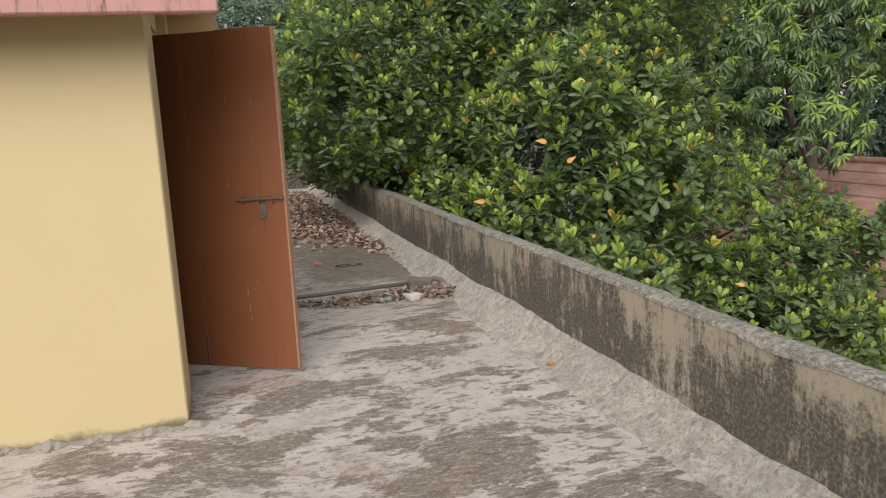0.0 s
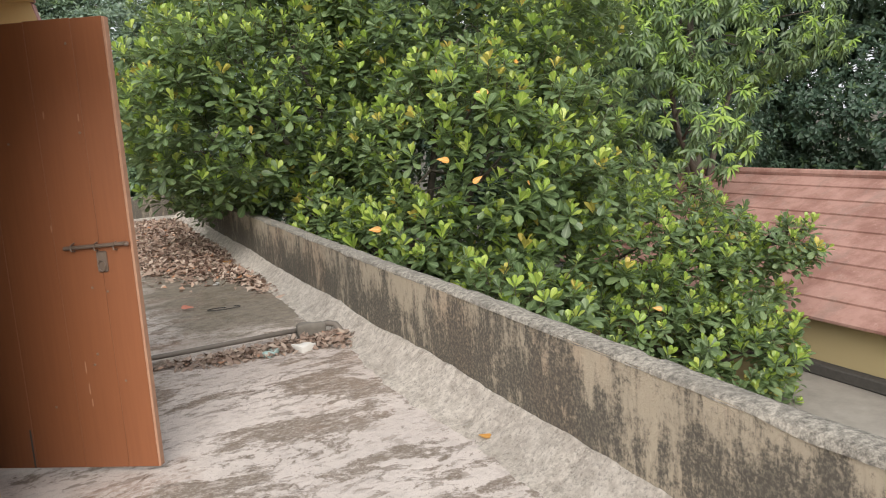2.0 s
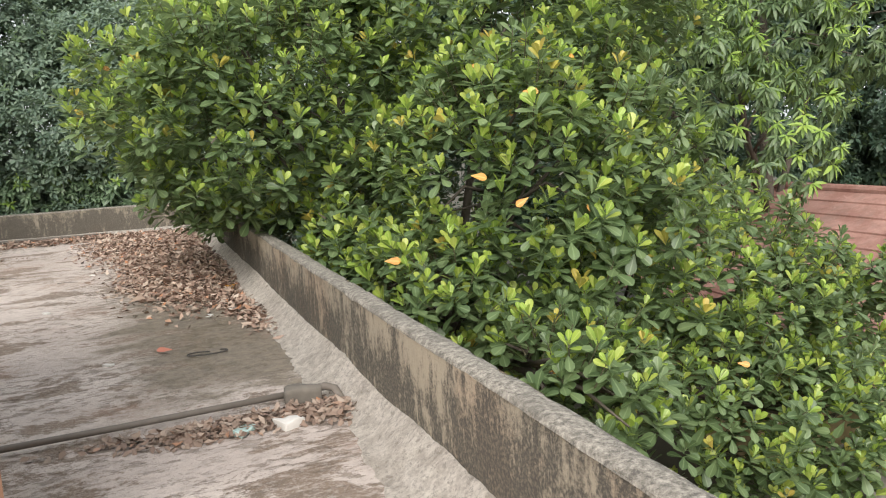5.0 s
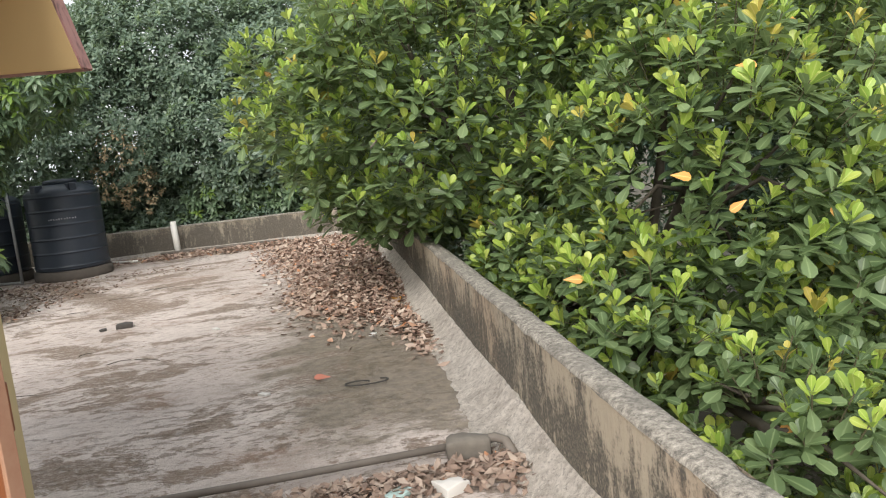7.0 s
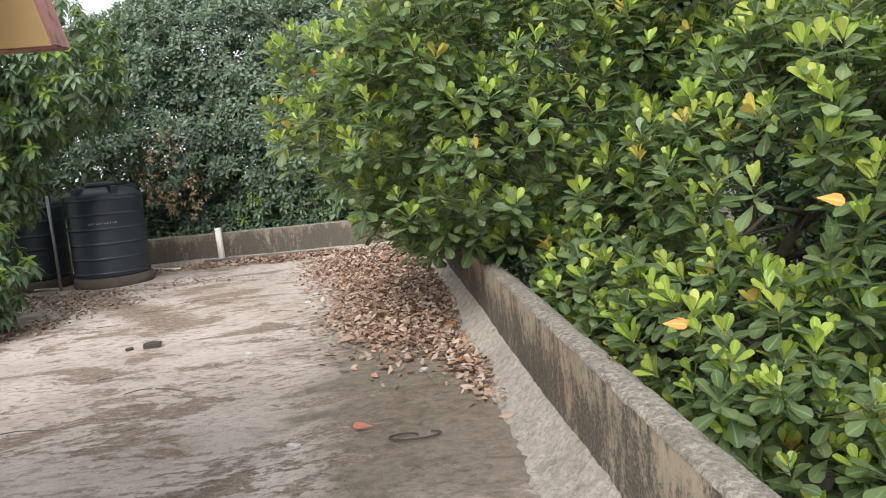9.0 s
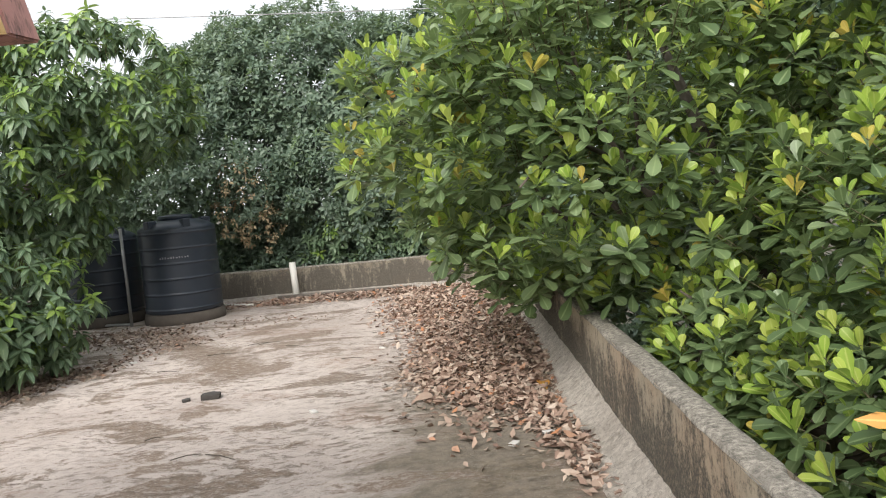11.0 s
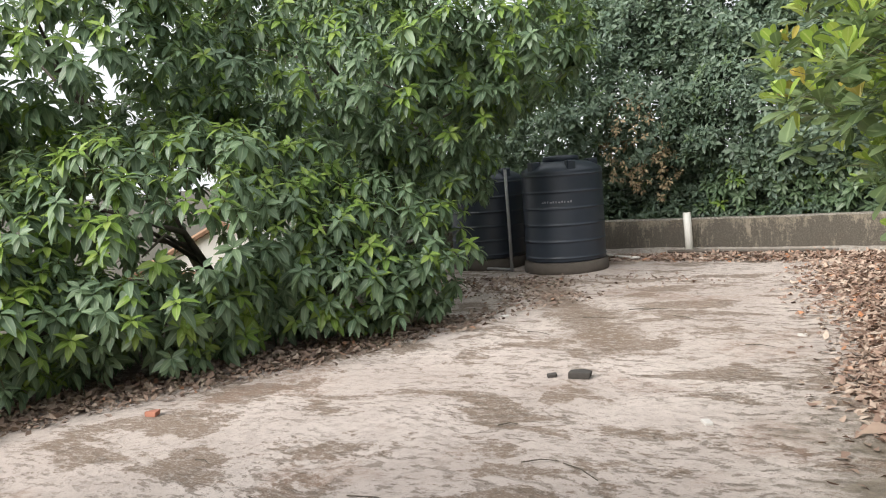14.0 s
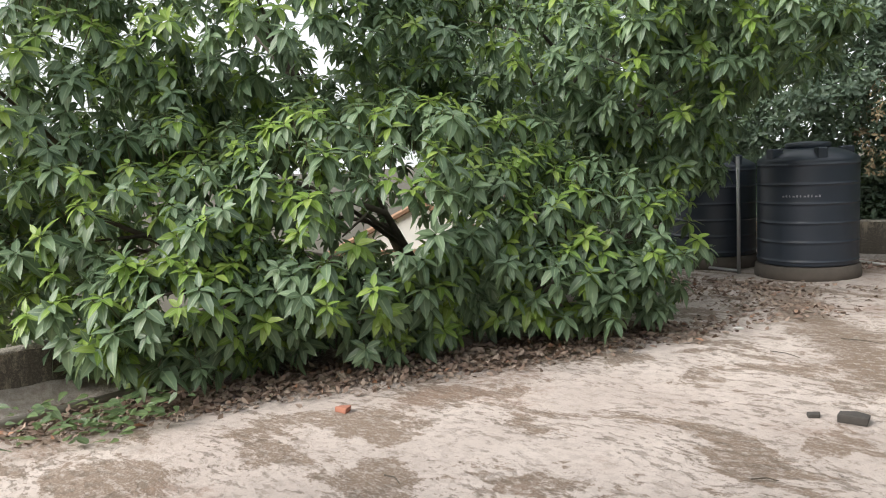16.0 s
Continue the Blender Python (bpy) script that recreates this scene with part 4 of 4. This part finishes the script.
smooth(part("mortar_block", blk, OLDMORTAR, drain, "dark lump of mortar holding the pipe"))

far_pipe = thing("floor_pipe", (-4.85, 17.05, 0), "pale plastic pipe lying along the far parapet", "pipe")
smooth(part("pipe_run", tube([(0, 0, 0.03), (0.55, -0.28, 0.03)], 0.022, 8), WHITEPVC, far_pipe))
brown = thing("floor_pipe", (-4.0, 17.22, 0), "brown pipe lying along the foot of the far parapet", "pipe")
smooth(part("pipe_run", tube([(0, 0, 0.06), (0.9, 0.02, 0.06), (2.2, 0.03, 0.05)], 0.025, 8), OLDPIPE, brown))
west_pipe = thing("floor_pipe", (-7.25, 5.5, 0), "pale pipe lying along the foot of the west parapet", "pipe")
smooth(part("pipe_run", tube([(0, 0, 0.04), (0.02, 1.5, 0.04), (0.06, 3.4, 0.04)], 0.03, 8), CONCRETE, west_pipe))

# ---- loose things on the floor ----
def lump(name, at, dims, mat, label, cat, turn=0.0, seed=1.0, rough=0.012):
    bm = box(-dims[0] / 2, dims[0] / 2, -dims[1] / 2, dims[1] / 2, 0, dims[2], min(dims) * 0.15, segs=2)
    bmesh.ops.subdivide_edges(bm, edges=list(bm.edges), cuts=1, use_grid_fill=True)
    rough_up(bm, rough, 12, seed)
    ob = smooth(part(name, bm, mat))
    ob.location, ob.rotation_euler = (*at, 0.0), (0, 0, turn)
    return tagged(ob, label, cat)

lump("brick", (-3.18, 11.08), (0.145, 0.09, 0.05), DARKCONC, "dark half brick lying on the terrace floor", "brick", 0.15, 2.0)
lump("stone", (-3.38, 11.05), (0.065, 0.05, 0.025), DARKCONC, "small dark stone chip beside the brick", "stone", 0.4, 3.0)
lump("tile_shard", (-0.66, 6.27), (0.13, 0.10, 0.045), plain_mat("white_plaster", (0.46, 0.44, 0.41), (0.60, 0.58, 0.54), 0.9), "broken lump of white plaster among dry leaves", "rubble", 0.5, 4.0, 0.025)
lump("plastic_scrap", (-0.90, 6.28), (0.11, 0.06, 0.035), plain_mat("pale_blue_plastic", (0.30, 0.42, 0.40), (0.40, 0.52, 0.49), 0.5), "pale blue-green plastic scrap among dry leaves", "litter", 0.7, 5.0, 0.02)
lump("brick_chip", (-5.70, 9.50), (0.085, 0.06, 0.04), plain_mat("red_brick", (0.30, 0.12, 0.08), (0.38, 0.17, 0.11), 0.9), "small red brick fragment on the floor", "brick", 0.3, 6.0)

# ---- dry leaves ----
def litter(name, label, spots, seed, size=0.085, mat=None):
    """Curled dry leaves strewn over patches: (x, y, rx, ry, turn, count, pile height)."""
    rng = np.random.default_rng(seed)
    B, D, U, S = [], [], [], []
    for x, y, rx, ry, turn, n, pile in spots:
        r, a = np.sqrt(rng.random(n)) * (1 + 0.25 * rng.normal(size=n).clip(-1, 1.5)), rng.random(n) * 2 * math.pi
        px, py = rx * r * np.cos(a), ry * r * np.sin(a)
        qx, qy = x + px * math.cos(turn) - py * math.sin(turn), y + px * math.sin(turn) + py * math.cos(turn)
        ok = (qx < PX - 0.10) & (qx > WEST + 0.2) & (qy < NORTH - 0.12)
        z = 0.012 + pile * np.clip(1 - r ** 2, 0, 1) * rng.random(n) + 0.012 * rng.random(n)
        yaw = rng.random(n) * 2 * math.pi
        d = np.stack([np.cos(yaw), np.sin(yaw), rng.normal(size=n) * 0.20], 1)
        u = np.stack([rng.normal(size=n) * 0.45, rng.normal(size=n) * 0.45, np.where(rng.random(n) < 0.8, 1.0, -1.0)], 1)
        B.append(np.stack([qx, qy, z], 1)[ok]), D.append(d[ok]), U.append(u[ok]), S.append((size * rng.uniform(0.6, 1.35, n))[ok])
    B, D, U, S = (np.concatenate(q) for q in (B, D, U, S))
    me = leaves_mesh(name, "curl", B, D, U, S, np.zeros(len(B), int), [mat or LITTER])
    return tagged(new(name, me), label, "dry leaves", kind="stuff")

litter("leaf_heap", "heap of brown curled dry leaves on the terrace floor",
       [(-0.82, 12.2, 0.62, 2.2, 0.04, 7800, 0.11), (-0.95, 11.3, 0.48, 1.15, 0.2, 3400, 0.10), (-1.05, 15.2, 0.95, 2.3, 0.05, 7000, 0.06), (-0.50, 9.6, 0.16, 1.2, 0.12, 560, 0.04), (-2.7, 16.95, 2.4, 0.34, 0.0, 3000, 0.05), (-1.3, 11.6, 0.5, 2.6, 0.12, 260, 0.01)], 5, 0.072)
litter("leaf_drift", "drift of dry leaves beside the pipe", [(-0.80, 6.38, 0.60, 0.13, 0.05, 1050, 0.045), (-1.3, 6.44, 0.5, 0.05, 0.03, 160, 0.02), (-0.36, 6.38, 0.13, 0.2, 0.0, 260, 0.05)], 6, 0.056, OLDLEAF)
litter("leaf_drift", "dry leaves under the overhanging branches", [(-6.05, 10.5, 0.40, 2.8, -0.47, 4600, 0.05), (-5.6, 14.6, 0.9, 0.7, 0.0, 700, 0.02), (-4.6, 13.9, 0.6, 0.4, 0.4, 260, 0.01), (-6.75, 8.5, 0.22, 1.0, -0.4, 450, 0.03), (-4.4, 15.0, 1.6, 0.5, 0.1, 200, 0.01)], 7, 0.060, OLDLEAF)

# ---- neighbouring house ----
def tiled_house():
    root = thing("neighbour_house", (9.4, 8.0, -3.4), "low yellow house with a red corrugated roof", "house", kind="structure")
    red = roof_mat()
    y0, y1 = 1.0, 13.4
    ex, ez, rx, rz = 6.2, -1.2, 9.4, 0.28
    n = 9
    for i in range(n):
        a, b = i / n, (i + 1) / n
        xa, za, xb, zb = ex + (rx - ex) * a, ez + (rz - ez) * a, ex + (rx - ex) * b + 0.05, ez + (rz - ez) * b + 0.023
        for s in (0, 1):
            bm = bmesh.new()
            q = [(xa, za + 0.030), (xb, zb), (xb, zb - 0.03), (xa, za - 0.005)]
            if s:
                q = [(2 * rx - x, z) for x, z in q]
            lo = [bm.verts.new((x - 9.4, y0 - 8.0, z + 3.4)) for x, z in q]
            hi = [bm.verts.new((x - 9.4, y1 - 8.0, z + 3.4)) for x, z in q]
            bm.faces.new(lo), bm.faces.new(hi[::-1])
            for k in range(4):
                bm.faces.new((lo[k], lo[(k + 1) % 4], hi[(k + 1) % 4], hi[k]))
            part("roof_course", bm, red, root)
    part("ridge_cap", tube([(0, y0 - 8, 3.70), (0, y1 - 8, 3.70)], 0.08, 10), red, root)
    part("wall", box(6.55 - 9.4, 12.2 - 9.4, y0 + 0.3 - 8, y1 - 0.3 - 8, 0, 2.1), YELLOW, root)
    part("flat_roof", box(3.9 - 9.4, 6.54 - 9.4, y0 - 8, 8.0 - 8, 1.25, 1.40, 0.02), plain_mat("stained_flat_roof", (0.12, 0.108, 0.092), (0.36, 0.325, 0.28), 0.95, 2.4, 0.6), root, "grey concrete flat roof")
    part("kerb", box(6.36 - 9.4, 6.53 - 9.4, y0 - 8, y1 - 8, 1.402, 1.56, 0.02), DARKCONC, root)

tiled_house()


# ---- fan palm outside the parapet ----
def fan_palm():
    root = thing("fan_palm", (1.12, 2.28, -3.4), "fan palm with bright split leaves outside the parapet", "palm")
    frond = leaf_mat("palm_frond", (0.24, 0.36, 0.06), (0.32, 0.44, 0.08), (0.42, 0.52, 0.12), 0.4, (0.36, 0.46, 0.12))
    rng = np.random.default_rng(9)
    smooth(part("trunk", tube([(0, 0, 0), (0.05, 0, 1.6), (0.1, 0.05, 2.9)], [0.10, 0.08, 0.06], 10), BARK, root))
    for hub, aim in (((0.0, 0.16, 4.30), (-0.55, 0.45, 0.80)), ((0.0, 0.14, 3.82), (-0.72, 0.40, 0.50)), ((0.25, -0.1, 4.3), (0.5, 0.2, 0.8)), ((0.1, -0.3, 4.0), (-0.2, -0.9, 0.4))):
        stalk = smooth(part("stalk", tube([(0.1, 0.05, 2.85), (0.06 + hub[0] * 0.5, hub[1] * 0.4, hub[2] - 0.5), hub], [0.016, 0.012, 0.009], 6), TWIG, root))
        a = Vector(aim).normalized()
        side = a.cross(Vector((0.45, 0.55, 0.7))).normalized()
        for k in range(15):
            ang = radians(-48 + 96 * k / 14)
            d = (a * math.cos(ang) + side * math.sin(ang)).normalized()
            nrm = d.cross(side.cross(a).cross(d)).normalized()
            w = d.cross(a.cross(side)).normalized()
            L = 0.60 * (1 - 0.25 * abs(ang)) * rng.uniform(0.9, 1.05)
            bm = bmesh.new()
            rows = []
            for s, wd in ((0.0, 0.004), (0.3, 0.018), (0.65, 0.022), (0.9, 0.014), (1.0, 0.003)):
                c = Vector(hub) + d * L * s + Vector((0, 0, -0.10 * s * s))
                fold = a.cross(side) * 0.35 * wd
                rows.append([bm.verts.new(c + w * wd + fold), bm.verts.new(c), bm.verts.new(c - w * wd + fold)])
            for r, q in zip(rows, rows[1:]):
                bm.faces.new((r[0], r[1], q[1], q[0]))
                bm.faces.new((r[1], r[2], q[2], q[1]))
            part("blade", bm, frond, stalk)

fan_palm()

# ---- far house seen through the leaves ----
def white_house():
    root = thing("far_house", (-12.6, 17.0, -3.4), "small white gabled house seen through the leaves", "house", kind="structure")
    root.rotation_euler = (0, 0, radians(38))
    white = plain_mat("white_wash", (0.66, 0.64, 0.60), (0.76, 0.74, 0.70), 0.9, 3)
    brown = plain_mat("brown_trim", (0.22, 0.13, 0.08), (0.30, 0.18, 0.11), 0.8, 6)
    part("wall", box(-1.8, 1.8, 0, 3.0, 0, 3.15), white, root)
    gab = bmesh.new()
    lo = [gab.verts.new((x, 0.0, z)) for x, z in ((-1.9, 3.152), (1.9, 3.152), (0, 4.1))]
    hi = [gab.verts.new((x, 3.0, z)) for x, z in ((-1.9, 3.152), (1.9, 3.152), (0, 4.1))]
    gab.faces.new(lo), gab.faces.new(hi[::-1])
    for k in range(3):
        gab.faces.new((lo[k], lo[(k + 1) % 3], hi[(k + 1) % 3], hi[k]))
    part("gable", gab, white, root)
    for s in (-1, 1):
        part("roof_board", tube([(0, -0.06, 4.14), (s * 2.1, -0.06, 3.08)], 0.06, 6), brown, root)
    part("tie_beam", box(-1.95, 1.95, -0.07, -0.004, 3.16, 3.24), brown, root)

white_house()

# ---- cables, and small things on the floor ----
def cable(a, b, sag, label):
    a, b = Vector(a), Vector(b)
    pts = [a.lerp(b, k / 16) - Vector((0, 0, sag * 4 * (k / 16) * (1 - k / 16))) for k in range(17)]
    tagged(smooth(part("cable", tube(pts, 0.008, 6), GALV)), label, "cable")

cable((-20.0, 14.2, 5.2), (9.0, 19.0, 4.5), 0.3, "thin grey overhead cable strung between the trees")


def fallen(at, size, mat, label, seed):
    rng = np.random.default_rng(seed)
    a = rng.uniform(0, 6.28)
    me = leaves_mesh("fallen_leaf", "round", np.array([[at[0], at[1], 0.02]]), np.array([[math.cos(a), math.sin(a), 0.18]]), np.array([[0.1, -0.5, 1.0]]), np.array([size]), np.zeros(1, int), [mat])
    tagged(new("fallen_leaf", me), label, "leaf")

RED = plain_mat("red_fallen_leaf", (0.34, 0.11, 0.07), (0.46, 0.18, 0.12), 0.6, 20)
fallen((-1.16, 8.24), 0.11, RED, "fallen red leaf on the damp floor", 1)
fallen((-0.45, 10.45), 0.2, LEAF_OR, "fallen orange leaf on the heap", 2)
fallen((-1.45, 10.42), 0.16, LITTER, "curled dry leaf in front of the heap", 3)
fallen((-0.30, 9.85), 0.19, LEAF_OR, "fallen orange leaf beside the mortar fillet", 4)
fallen((-0.36, 4.2), 0.09, LEAF_OR, "fallen orange leaf on the floor by the parapet", 5)
wire = tube([(-1.02 + 0.11 * math.cos(a) + 0.02 * a, 8.02 + 0.05 * math.sin(a), 0.015) for a in np.linspace(0.3, 7.5, 22)], 0.006, 6)
tagged(part("wire_scrap", wire, DARKCONC), "loop of dark wire lying on the damp floor", "wire")
crng = np.random.default_rng(15)
chip_mat = plain_mat("pale_chip", (0.5, 0.48, 0.45), (0.66, 0.64, 0.6), 0.9, 10)
for cx, cy in ((-0.34, 7.17), (-1.60, 8.10), (-0.79, 9.33), (-1.88, 12.6), (-2.35, 17.25), (-0.56, 9.5), (-2.2, 10.4), (-4.6, 12.9)):
    lump("chip", (cx, cy), (0.07, 0.045, 0.018), chip_mat, "pale chip of plaster lying on the floor", "rubble", crng.uniform(0, 3), cx, 0.008)
for k in range(14):
    sx, sy, a = crng.uniform(-5.0, -1.4), crng.uniform(7.5, 13.5), crng.uniform(-0.6, 0.6)
    L = crng.uniform(0.10, 0.32)
    st = tube([(sx, sy, 0.012), (sx + L * 0.5 * math.cos(a), sy + L * 0.5 * math.sin(a) + 0.02, 0.016), (sx + L * math.cos(a), sy + L * math.sin(a), 0.012)], [0.004, 0.0035, 0.002], 5)
    tagged(part("stick", st, BARK), "thin dry twig lying on the cement floor", "twig", "twigs on the floor")


def creeper(at, n, spread, seed):
    rng = np.random.default_rng(seed)
    B = np.stack([at[0] + rng.normal(size=n) * spread, at[1] + rng.normal(size=n) * spread, 0.03 + 0.16 * rng.random(n)], 1)
    D = np.stack([rng.normal(size=n), rng.normal(size=n), rng.normal(size=n) * 0.2 + 0.1], 1)
    U = np.stack([rng.normal(size=n) * 0.3, rng.normal(size=n) * 0.3 - 0.3, np.ones(n)], 1)
    me = leaves_mesh("creeper", "round", B, D, U, rng.uniform(0.06, 0.12, n), np.zeros(n, int), [LEAF_M])
    tagged(new("creeper", me), "low green creeper growing at the foot of the parapet", "weed", kind="stuff")

creeper((-6.6, 8.5), 90, 0.20, 21)
creeper((-6.85, 8.1), 50, 0.15, 22)
